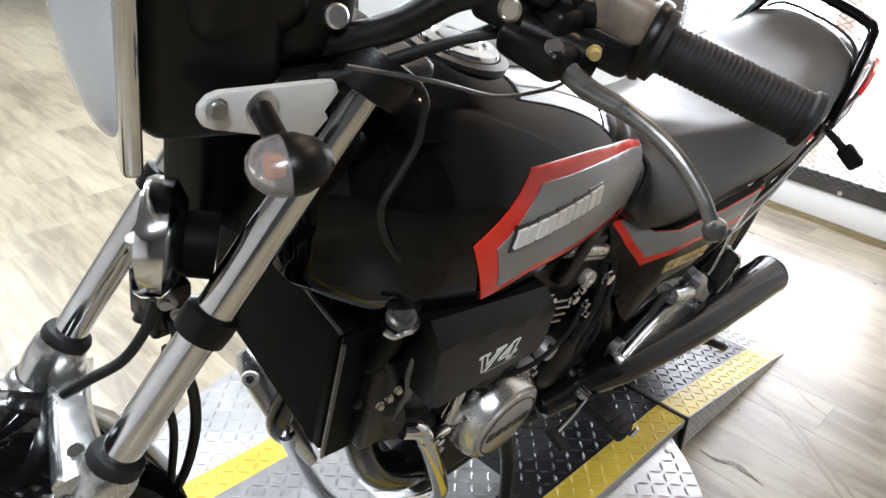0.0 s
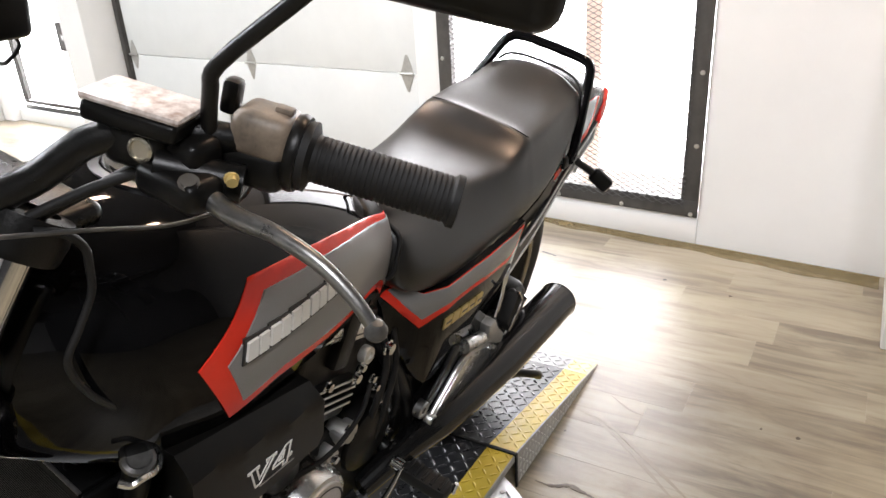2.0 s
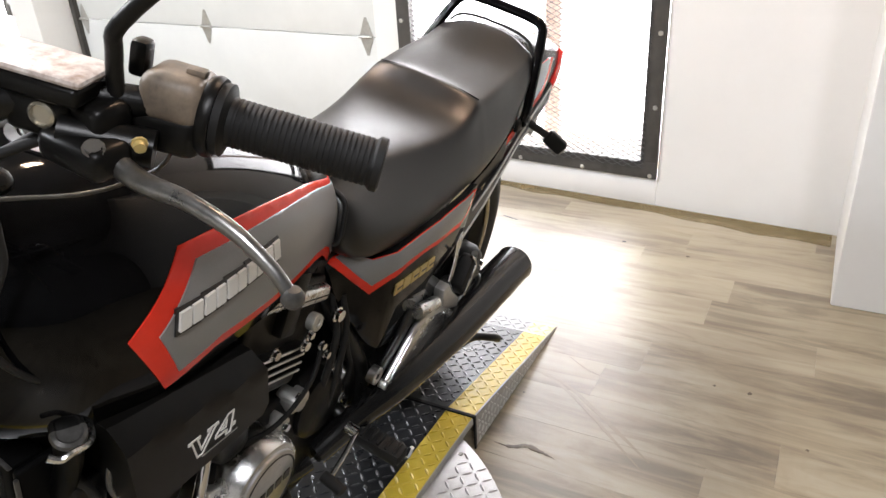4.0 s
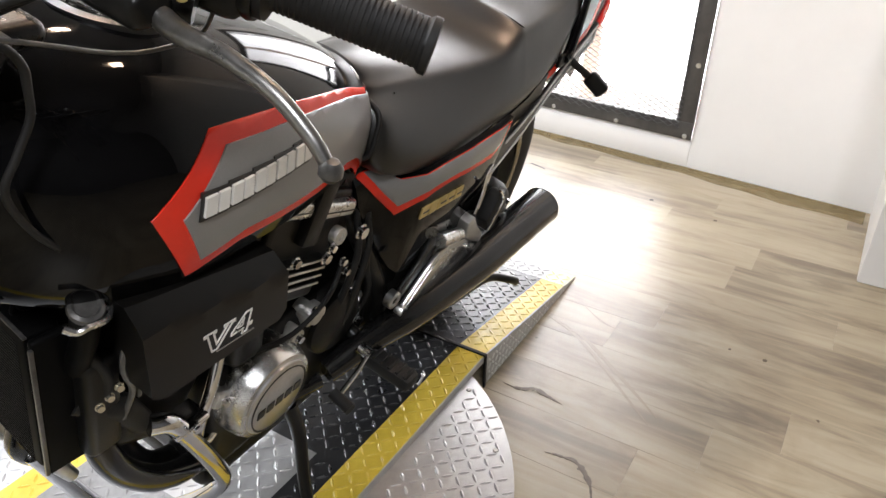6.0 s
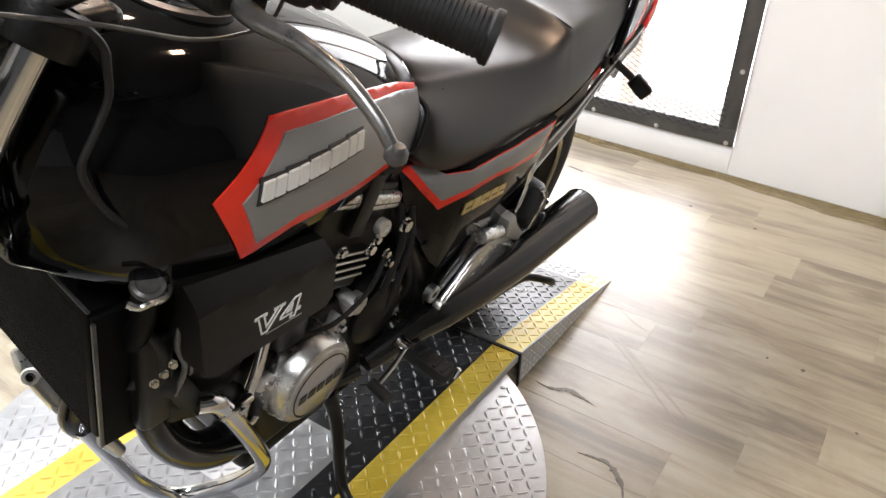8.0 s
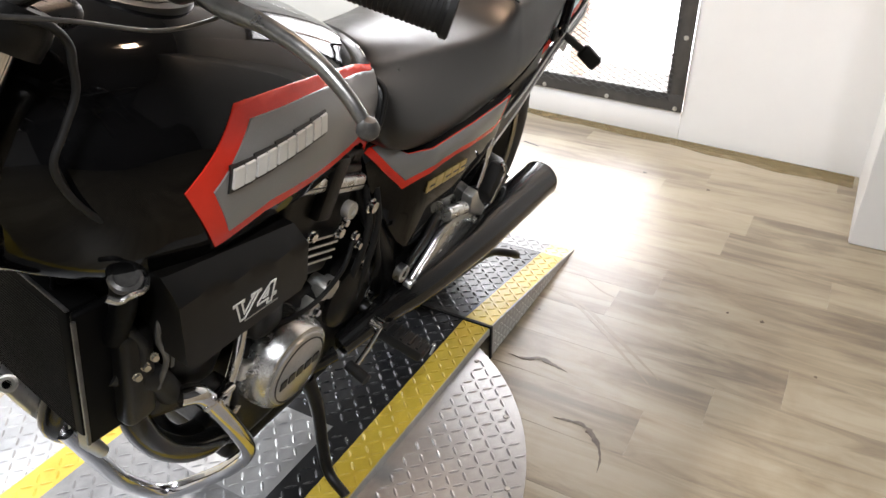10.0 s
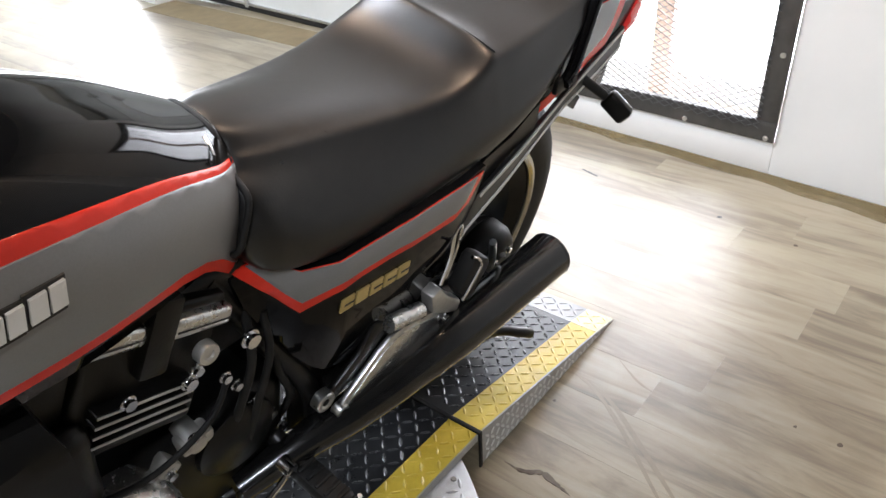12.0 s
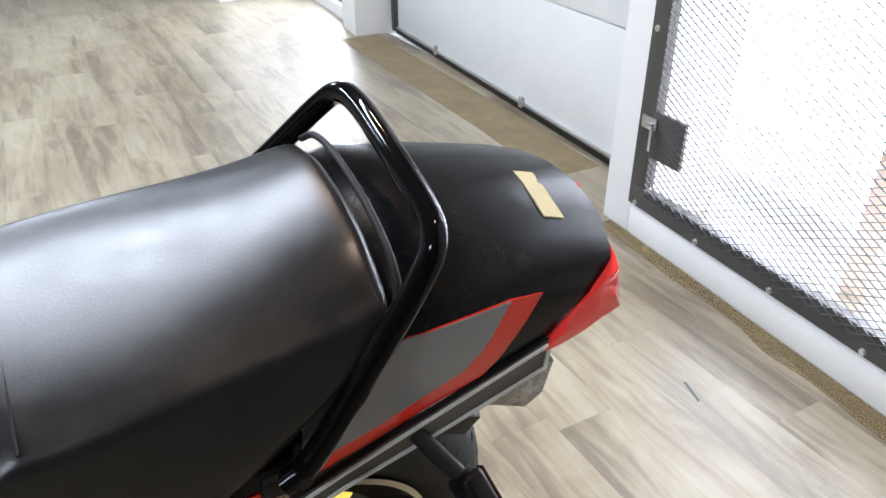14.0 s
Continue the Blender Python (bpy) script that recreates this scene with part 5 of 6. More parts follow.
for k in range(3):
    a = radians(35 + 120 * k)
    lug = box((-0.013, -0.130, -0.010), (0.013, -0.105, 0.018), 0.004)
    part("lug", lug, WORN_ALU, alt).matrix_basis = pose(-0.628 + 0.082 * math.cos(a), 0, 0.392 + 0.082 * math.sin(a), 0, 90 - math.degrees(a), 0)
    part("bolt", bolt((-0.628 + 0.086 * math.cos(a), -0.130, 0.392 + 0.086 * math.sin(a)), (0, -1, 0), 0.006, 0.008), CHROME, alt)

# rear cylinder bank with fins and head covers
CYL = pose(-0.566, 0, 0.560, 0, 20, 0)
cyl = part("rear_cylinder", box((-0.085, -0.105, -0.06), (0.085, 0.105, 0.10), 0.012, 3, CYL), ENGINE_BLACK, engine, "black finned rear cylinder bank")
for k in range(4):
    z = -0.020 + 0.0135 * k
    fin = part("fin", box((-0.064, -0.121, z), (0.056, 0.121, z + 0.0045), 0.001, 1, CYL), ENGINE_BLACK, cyl, "cooling fin")
    part("fin_edge", box((-0.064, -0.1225, z + 0.0003), (0.056, -0.1213, z + 0.0042), 0.0004, 1, CYL), ALU, fin, "machined fin edge")
for x0, x1, z0 in ((-0.100, -0.022, 0.094), (0.010, 0.088, 0.088)):
    part("head_cover", box((x0, -0.118, z0), (x1, 0.118, z0 + 0.026), 0.007, 3, CYL), POLISHED, cyl, "cast aluminium head cover")
    part("cover_groove", box((x0 + 0.004, -0.1188, z0 + 0.0105), (x1 - 0.004, -0.1175, z0 + 0.0125), 0.0, 1, CYL), BADGE_BLACK, cyl)
    part("head_top", box((x0 + 0.008, -0.108, z0 + 0.025), (x1 - 0.008, 0.108, z0 + 0.040), 0.006, 3, CYL), ENGINE_BLACK, cyl)
part("head_gap", box((-0.024, -0.122, 0.05), (0.011, 0.122, 0.150), 0.006, 2, CYL), ENGINE_BLACK, cyl)
part("cam_end", lathe([(0, 0.0), (0.006, 0.0), (0.007, 0.003), (0.013, 0.003), (0.014, 0.0), (0.014, -0.01)], axis_pose((-0.489, -0.124, 0.597), (0, -1, 0.1)), 24), WORN_ALU, engine, "round bright plug")
part("bolt", bolt((-0.431, -0.122, 0.576), (0, -1, 0), 0.010, 0.010), CHROME, engine)
for x, z, r in ((-0.587, 0.604, 0.007), (-0.517, 0.573, 0.008), (-0.506, 0.586, 0.006), (-0.455, 0.512, 0.006), (-0.470, 0.540, 0.006), (-0.430, 0.452, 0.007), (-0.400, 0.400, 0.007), (-0.420, 0.370, 0.006), (-0.445, 0.385, 0.005), (-0.380, 0.352, 0.008), (-0.52, 0.47, 0.005)):
    part("bolt", bolt((x, -0.124, z), (0, -1, 0), r, 0.008), CHROME, engine)
part("clutch_slave", add_box(lathe([(0, 0.012), (0.012, 0.010), (0.016, 0.0), (0.016, -0.03)], axis_pose((-0.515, -0.120, 0.452), (0, -1, 0)), 20), (-0.535, -0.128, 0.440), (-0.490, -0.10, 0.462), 0.006), WORN_ALU, engine, "small cast fitting")
for pts, r in (([(-0.40, -0.11, 0.59), (-0.405, -0.128, 0.53), (-0.43, -0.135, 0.46), (-0.44, -0.128, 0.38), (-0.43, -0.10, 0.31)], 0.0055), ([(-0.42, -0.10, 0.60), (-0.43, -0.125, 0.54), (-0.45, -0.13, 0.48), (-0.47, -0.125, 0.41)], 0.006),
               ([(-0.375, -0.10, 0.56), (-0.385, -0.12, 0.48), (-0.36, -0.12, 0.40), (-0.37, -0.10, 0.32)], 0.006), ([(-0.66, -0.12, 0.475), (-0.58, -0.135, 0.470), (-0.50, -0.132, 0.490), (-0.46, -0.12, 0.53)], 0.004)):
    part("hose", tube(pts, r, 10), RUBBER, engine, "black rubber hose")
part("intake_box", box((-0.70, -0.095, 0.53), (-0.38, 0.095, 0.68), 0.02, 3), ENGINE_BLACK, engine)
part("chain_guard", box((-0.69, -0.128, 0.46), (-0.625, -0.09, 0.60), 0.02, 3), ENGINE_BLACK, engine)

part("battery_box", box((-0.40, -0.085, 0.36), (-0.06, 0.10, 0.64), 0.02, 2), RAD_BLACK, bike, "black box behind the side cover")

part("inner_fender", box((-0.20, -0.100, 0.37), (-0.01, 0.095, 0.60), 0.02, 2), RAD_BLACK, bike, "black plastic inner fender")

# frame
for sgn in (-1, 1):
    f = part("frame_tube", tube([(-0.46, sgn * 0.080, 0.66), (-0.415, sgn * 0.090, 0.575), (-0.365, sgn * 0.112, 0.47), (-0.325, sgn * 0.122, 0.37), (-0.33, sgn * 0.115, 0.26), (-0.44, sgn * 0.07, 0.235), (-0.70, sgn * 0.055, 0.245), (-0.80, sgn * 0.055, 0.34), (-0.865, sgn * 0.06, 0.62), (-0.955, sgn * 0.03, 0.88)], 0.0165, 14), ENGINE_BLACK, bike, "black steel frame tube")
    part("pivot_plate", prism([(-0.375, 0.46), (-0.30, 0.47), (-0.265, 0.36), (-0.29, 0.27), (-0.36, 0.27), (-0.36, 0.38)], -sgn * 0.118 - 0.005, -sgn * 0.118 + 0.005, 0.002, XZ), ENGINE_BLACK, f)
    part("seat_rail", tube([(-0.46, sgn * 0.055, 0.655), (-0.20, sgn * 0.10, 0.635), (0.05, sgn * 0.12, 0.655), (0.36, sgn * 0.10, 0.715)], 0.013, 12), ENGINE_BLACK, f)
part("steering_head", tube([(-0.930, 0, 0.98), (-1.005, 0, 0.80)], 0.030, 18, False), ENGINE_BLACK, bike, "black steering head")
part("backbone", tube([(-0.95, 0, 0.88), (-0.80, 0, 0.80), (-0.46, 0, 0.70)], 0.03, 14), ENGINE_BLACK, bike)

# badge panel over the front cylinders
def panel_y(x, z):
    return -(0.178 - 0.85 * max(z - interp(x, [(-0.875, 0.714), (-0.675, 0.673)]), 0.0) - 0.02 * max(-0.86 - x, 0))


PANEL = [(-0.880, 0.739), (-0.678, 0.697), (-0.670, 0.672), (-0.664, 0.610), (-0.674, 0.597), (-0.850, 0.603), (-0.866, 0.615), (-0.875, 0.69)]
panel = part("engine_panel", sheet(PANEL, panel_y, 0.075, 0.014), SATIN_BLACK, bike, "satin black plastic engine panel", 30)
LETTERS = {"V": [(0.0, 1.0), (0.44, 1.0), (0.44, 0.86), (0.37, 0.86), (0.48, 0.36), (0.78, 0.86), (0.70, 0.86), (0.70, 1.0), (1.12, 1.0), (1.12, 0.86), (1.02, 0.86), (0.52, 0.0), (0.30, 0.0), (0.11, 0.86), (0.0, 0.86)],
           "4": [(1.50, 1.0), (1.74, 1.0), (1.66, 0.37), (1.80, 0.37), (1.78, 0.21), (1.64, 0.21), (1.61, 0.0), (1.38, 0.0), (1.41, 0.21), (0.98, 0.21), (1.00, 0.37)],
           "4 inner": [(1.47, 0.76), (1.42, 0.40), (1.20, 0.40)]}
for key in LETTERS:
    bm = bmesh.new()
    face = bm.faces.new([bm.verts.new((-0.801 + 0.0415 * u, -0.1784, 0.6265 - 0.0030 * u + 0.0330 * v)) for u, v in LETTERS[key]])
    bmesh.ops.recalc_face_normals(bm, faces=bm.faces[:])
    bmesh.ops.inset_region(bm, faces=[face], thickness=0.0021 if len(key) == 1 else 0.0011, use_even_offset=True, use_boundary=True)
    bmesh.ops.delete(bm, geom=[face], context="FACES_ONLY")
    res = bmesh.ops.extrude_face_region(bm, geom=bm.faces[:])
    for v in [g for g in res["geom"] if isinstance(g, bmesh.types.BMVert)]:
        v.co.y -= 0.0012
    part("lettering", bm, WHITE_BADGE, panel, "V4 lettering in silver outline")
part("underline", prism([(-0.780, 0.6215), (-0.722, 0.6175), (-0.722, 0.6160), (-0.780, 0.6200)], 0.1780, 0.1788, 0.0, XZ), ALU, panel)

# front cylinders, exhaust headers and engine guard
part("front_cylinder", box((-0.08, -0.10, -0.06), (0.09, 0.10, 0.06), 0.02, 3, pose(-0.775, 0, 0.48, 0, -60, 0)), ENGINE_BLACK, engine, "black front cylinder bank")
part("coolant_pipe", tube([(-0.700, -0.110, 0.500), (-0.722, -0.120, 0.455), (-0.738, -0.120, 0.40), (-0.735, -0.116, 0.355), (-0.715, -0.112, 0.335), (-0.69, -0.105, 0.338)], 0.0085, 12), CHROME, engine, "bent chrome coolant pipe")
for pts in ([(-0.85, -0.06, 0.50), (-0.868, -0.085, 0.47), (-0.850, -0.098, 0.40), (-0.80, -0.10, 0.325), (-0.735, -0.095, 0.272), (-0.66, -0.085, 0.25), (-0.55, -0.09, 0.245), (-0.46, -0.118, 0.26)], [(-0.86, 0.06, 0.40), (-0.875, 0.06, 0.32), (-0.80, 0.07, 0.24), (-0.64, 0.09, 0.205), (-0.46, 0.125, 0.28)]):
    part("exhaust_pipe", tube(pts, 0.019, 16), MUFFLER_BLACK, bike, "black exhaust header pipe")
guard = part("engine_guard", tube([(-0.822, -0.120, 0.478), (-0.800, -0.130, 0.470), (-0.770, -0.132, 0.413), (-0.722, -0.134, 0.310), (-0.695, -0.132, 0.235), (-0.703, -0.112, 0.185), (-0.715, -0.062, 0.112), (-0.752, -0.010, 0.072), (-0.800, 0.020, 0.130), (-0.830, 0.040, 0.205), (-0.872, 0.045, 0.318)], 0.0135, 16), CHROME, bike, "bent chrome engine guard tube")
part("clamp", box((-0.800, -0.145, 0.440), (-0.745, -0.105, 0.452), 0.004), CHROME, guard, "cast clamp bracket")
part("clamp", bolt((-0.772, -0.146, 0.448), (0, -1, 0), 0.006, 0.006), CHROME, guard)

# radiator
RAD = pose(-0.914, 0, 0.595, 0, 0, -5)
radiator = part("radiator", box((-0.018, -0.098, -0.099), (0.018, 0.190, 0.102), 0.005, 2, RAD), RAD_BLACK, bike, "black radiator behind the fork")
bm = bmesh.new()
for k in range(40):
    z = -0.096 + k * 0.0047
    add_box(bm, (-0.0188, -0.086, z), (-0.0175, 0.180, z + 0.0012), 0, 1, RAD)
tagged(part("fin_core", bm, RAD_BLACK, radiator, "thin black radiator fins"), kind="stuff")
part("shroud", box((-0.006, -0.075, 0.103), (0.050, 0.180, 0.200), 0.010, 3, RAD), RAD_BLACK, radiator, "black shroud over the radiator")
part("shroud", prism([(-0.93, 0.70), (-0.90, 0.80), (-0.80, 0.74), (-0.80, 0.62), (-0.90, 0.50)], 0.060, 0.066, 0.002, XZ), RAD_BLACK, radiator, "black inner side shield")
part("side_tank", box((-0.016, -0.108, -0.104), (0.030, -0.098, 0.100), 0.004, 3, RAD), RAD_BLACK, radiator)
part("edge_strip", box((-0.0195, -0.1095, -0.100), (-0.0150, -0.1055, 0.094), 0.001, 2, RAD), DARK_METAL, radiator, "worn bright corner edge")
part("top_edge", box((-0.0190, -0.100, 0.1015), (-0.0145, 0.180, 0.1040), 0.001, 2, RAD), DARK_METAL, radiator, "worn top edge")
part("hose", tube([(-0.900, -0.100, 0.58), (-0.87, -0.118, 0.56), (-0.85, -0.115, 0.53), (-0.82, -0.10, 0.47)], 0.017, 14), RUBBER, radiator, "black coolant hose")
neck = part("filler_neck", tube([(-0.900, -0.110, 0.640), (-0.902, -0.128, 0.690), (-0.905, -0.138, 0.738)], [0.013, 0.013, 0.014], 16, False), RAD_BLACK, radiator)
cap_r = part("radiator_cap", lathe([(0.014, -0.008), (0.0165, -0.002), (0.0155, 0.003), (0.012, 0.005), (0.010, 0.0035), (0, 0.004)], axis_pose((-0.905, -0.139, 0.744), (-0.1, -0.35, 0.93)), 28), DARK_METAL, neck, "pressed metal radiator cap")
part("cap_ear", tube([(x + 0.009, y + 0.012, z - 0.011) for x, y, z in ((-0.943, -0.160, 0.755), (-0.936, -0.167, 0.751), (-0.926, -0.169, 0.752), (-0.908, -0.166, 0.745), (-0.896, -0.158, 0.741), (-0.890, -0.150, 0.741))], 0.0035, 8), POLISHED, cap_r)
part("hose", tube([(-0.885, -0.105, 0.70), (-0.895, -0.118, 0.665), (-0.880, -0.128, 0.62), (-0.885, -0.120, 0.57), (-0.872, -0.115, 0.53)], 0.007, 10), RUBBER, radiator)
part("bleed_screw", bolt((-0.868, -0.128, 0.742), (0.3, -0.5, 0.8), 0.0045, 0.010), GOLD_RIM, neck, "small brass fitting")
lower = part("lower_case", box((-0.905, -0.130, 0.500), (-0.862, -0.090, 0.650), 0.010, 3), ENGINE_BLACK, radiator, "dark moulded side casing")
for k in range(3):
    part("bolt", bolt((-0.893 + 0.012 * k, -0.131, 0.588 + 0.006 * k), (-0.3, -1, 0.2), 0.004, 0.006), GOLD_RIM, lower)
for pts in ([(-0.862, -0.140, 0.690), (-0.872, -0.142, 0.640), (-0.858, -0.138, 0.590), (-0.866, -0.132, 0.545)], [(-0.850, -0.130, 0.680), (-0.848, -0.136, 0.620), (-0.842, -0.128, 0.560)]):
    part("wire", tube(pts, 0.0035, 8), DARK_METAL, radiator, "thin worn wire")
cov = part("cylinder_cover", tube([(-0.893, 0.145, 0.415), (-0.890, 0.132, 0.400), (-0.885, 0.112, 0.378), (-0.876, 0.085, 0.350), (-0.866, 0.066, 0.328), (-0.850, 0.035, 0.285), (-0.835, 0.02, 0.25)], [0.010, 0.017, 0.019, 0.019, 0.018, 0.013, 0.010], 18), ALU, bike, "grey cast cover behind the radiator")
for p in ((-0.900, 0.108, 0.394), (-0.884, 0.074, 0.352)):
    part("bolt_boss", lathe([(0.013, -0.014), (0.013, 0.0), (0.011, 0.003), (0.007, 0.003), (0.006, 0.001), (0, 0.001)], axis_pose(p, (-0.6, -0.6, 0.5)), 20), SILVER_PAINT, cov)
    part("bolt", bolt(p, (-0.6, -0.6, 0.5), 0.005, 0.005), CHROME, cov)

# ---- fork and front end ----
AXIS = Vector((-0.545, 0, -0.84)).normalized()


def fork_point(base, d):
    return Vector(base) + AXIS * d


for sgn, top, seal in ((-1, Vector((-0.962, -0.090, 0.975)), 0.374), (1, Vector((-0.905, 0.100, 0.975)), 0.421)):
    leg = part("fork_leg", tube([top, fork_point(top, seal + 0.009)], 0.0172, 24, False), CHROME, bike, "polished fork tube")
    slider = part("slider", lathe([(0.0245, 0), (0.0275, 0.008), (0.0275, 0.03), (0.025, 0.05), (0.0245, 0.36), (0.019, 0.39)], axis_pose(fork_point(top, seal + 0.009), AXIS), 24), POLISHED, leg, "cast aluminium fork slider")
    part("dust_seal", lathe([(0.0174, -0.004), (0.0235, -0.003), (0.0255, 0.002), (0.0250, 0.008), (0.021, 0.011)], axis_pose(fork_point(top, seal), AXIS), 24), RUBBER, leg, "black rubber dust seal")
    part("clamp_ring", lathe([(0.0174, -0.014), (0.0228, -0.012), (0.0238, 0.0), (0.0228, 0.012), (0.0174, 0.014)], axis_pose(fork_point(top, 0.228), AXIS), 24), SATIN_BLACK, leg, "black clamp ring")
    part("lower_clamp", lathe([(0.021, -0.024), (0.032, -0.022), (0.034, 0.0), (0.032, 0.022), (0.021, 0.024)], axis_pose(fork_point(top, -0.016), AXIS) @ Matrix.Diagonal((1, 1, 0.75, 1)), 24), ENGINE_BLACK, leg)
    part("slider_shoulder", lathe([(0.0262, -0.010), (0.0300, -0.006), (0.0315, 0.010), (0.0295, 0.030), (0.0262, 0.036)], axis_pose(fork_point(top, seal + 0.070), AXIS), 24), POLISHED, slider)
    part("slider_boss", box((-0.016, -0.012, -0.02), (0.012, 0.012, 0.02), 0.005, 2, axis_pose(fork_point(top, seal + 0.075) + Vector((-0.030, 0, 0.0)), AXIS)), POLISHED, slider)
part("lower_yoke", box((-0.985, -0.095, 0.968), (-0.885, 0.11, 0.990), 0.010, 3), ENGINE_BLACK, bike, "black fork yoke")
part("upper_yoke", box((-1.04, -0.09, 0.978), (-0.93, 0.10, 0.994), 0.008, 3), ENGINE_BLACK, bike, "black top yoke")
rings = []
for u in np.linspace(0, 1, 9):
    c = Vector((-1.196, -0.090, 0.655)).lerp(Vector((-1.136, 0.100, 0.565)), u) + Vector((-0.004, 0, 0.008)) * math.sin(math.pi * u)
    h = 0.022 - 0.004 * math.sin(math.pi * u)
    rings.append([c + Vector((dx, 0, dz)) for dx, dz in ((-h, -0.012), (-h - 0.002, 0.006), (-h + 0.003, 0.012), (-h * 0.6, 0.006), (h * 0.6, 0.006), (h - 0.003, 0.012), (h + 0.002, 0.006), (h, -0.012))])
brace = part("fork_brace", loft(rings), POLISHED, bike, "cast aluminium fork brace", 50)
part("bolt", bolt((-1.190, -0.062, 0.652), (-0.3, -0.2, 1), 0.006, 0.006), CHROME, brace)

rings = []
for k in range(13):
    a = radians(20 + 12.5 * k)
    cx, cz = -1.415 + 0.352 * math.cos(a), 0.325 + 0.352 * math.sin(a)
    rings.append([Vector((cx + 0.02 * b * math.cos(a), y - 0.15 * (cx + 1.415) * 0.0 + 0.01, cz + 0.02 * b * math.sin(a))) for y, b in ((-0.078, -1.8), (-0.074, -0.4), (-0.05, 0.5), (0, 0.8), (0.05, 0.5), (0.074, -0.4), (0.078, -1.8), (0.070, -1.8), (0, 0.5), (-0.070, -1.8))])
part("front_fender", loft(rings), BLACK_PAINT, bike, "gloss black front fender", 50)

# headlight, horn, instruments
HEAD = pose(-1.064, 0.0, 1.018, 0, 0, -14)
hl = part("headlight", box((-0.045, -0.080, -0.074), (0.055, 0.090, 0.080), 0.022, 4, HEAD), SATIN_BLACK, bike, "rectangular headlight in a black shell")
part("bezel", box((-0.058, -0.095, -0.084), (-0.044, 0.100, 0.090), 0.005, 3, HEAD), CHROME, hl, "bright headlight rim")
rings = []
for k in range(8):
    a = k * math.pi / 14.5
    w, d = math.cos(a) ** 1.2, 0.028 * math.sin(a)
    rings.append([HEAD @ Vector((-0.056 - d, 0.0025 + 0.090 * w * math.copysign(abs(math.cos(b)) ** 0.5, math.cos(b)), 0.003 + 0.080 * w * math.copysign(abs(math.sin(b)) ** 0.5, math.sin(b)))) for b in np.linspace(0, 2 * math.pi, 40, endpoint=False)])
part("lens", loft(rings), GLASS, hl, "domed clear headlight glass", 60)
part("reflector", box((-0.0575, -0.084, -0.073), (-0.0565, 0.089, 0.079), 0.0, 1, HEAD), WHITE_BADGE, hl, "pale headlight reflector")
part("wiring_cover", box((-1.045, -0.010, 0.800), (-1.000, 0.075, 0.985), 0.012, 3), RAD_BLACK, bike, "black wiring cover below the headlight")
horn = part("horn", lathe([(0, -0.002), (0.012, 0.0), (0.020, -0.004), (0.030, -0.002), (0.036, 0.008), (0.041, 0.010), (0.044, 0.004), (0.043, -0.012), (0.030, -0.022), (0, -0.024)], axis_pose((-1.100, -0.030, 0.836), (-0.82, 0.56, 0.05)) @ Matrix.Diagonal((1.15, 1.15, 1, 1)), 36), CHROME, bike, "chrome round horn")
part("horn_body", lathe([(0.0, 0.02), (0.022, 0.018), (0.028, 0.0), (0.028, -0.02), (0, -0.02)], axis_pose((-1.078, -0.048, 0.834), (-0.82, 0.56, 0.05)), 24), RAD_BLACK, horn)
part("horn_link", tube([(-1.118, -0.030, 0.842), (-1.105, -0.030, 0.790), (-1.085, -0.028, 0.752)], 0.0065, 8), WORN_ALU, horn, "grey steel horn bracket")
for p in ((-1.100, -0.045, 0.775), (-1.088, -0.045, 0.755), (-1.112, -0.040, 0.812)):
    part("bolt", bolt(p, (-0.4, -0.9, 0.1), 0.005, 0.006), WORN_ALU, horn)
part("horn_bracket", tube([(-1.06, 0.01, 0.80), (-1.075, 0.02, 0.74), (-1.095, 0.01, 0.70)], 0.010, 10), ENGINE_BLACK, horn)
part("horn_bracket", box((-1.10, -0.02, 0.70), (-1.06, 0.03, 0.76), 0.006), ENGINE_BLACK, horn)
pod = part("instrument_pod", box((-1.10, -0.085, 1.02), (-1.005, 0.12, 1.085), 0.020, 3), SATIN_BLACK, bike, "black instrument pod")
part("pod_side", lathe([(0, 0.006), (0.007, 0.006), (0.009, 0.004), (0.009, -0.006)], axis_pose((-0.990, -0.082, 1.034), (-0.25, -0.85, 0.4)), 24), ALU, pod, "round grey pod bolt")
part("pod_cheek", box((-1.035, -0.079, 0.995), (-0.962, -0.020, 1.062), 0.016, 3), SATIN_BLACK, pod, "black pod cheek")
part("gauge_ring", lathe([(0.045, 0), (0.047, 0.012), (0.043, 0.014), (0.041, 0.004), (0, 0.004)], axis_pose((-1.05, -0.035, 1.084), (0.35, 0, 0.93)), 32), CHROME, pod, "chrome gauge ring")
part("gauge_ring", lathe([(0.045, 0), (0.047, 0.012), (0.043, 0.014), (0.041, 0.004), (0, 0.004)], axis_pose((-1.05, 0.075, 1.084), (0.35, 0, 0.93)), 32), CHROME, pod, "chrome gauge ring")

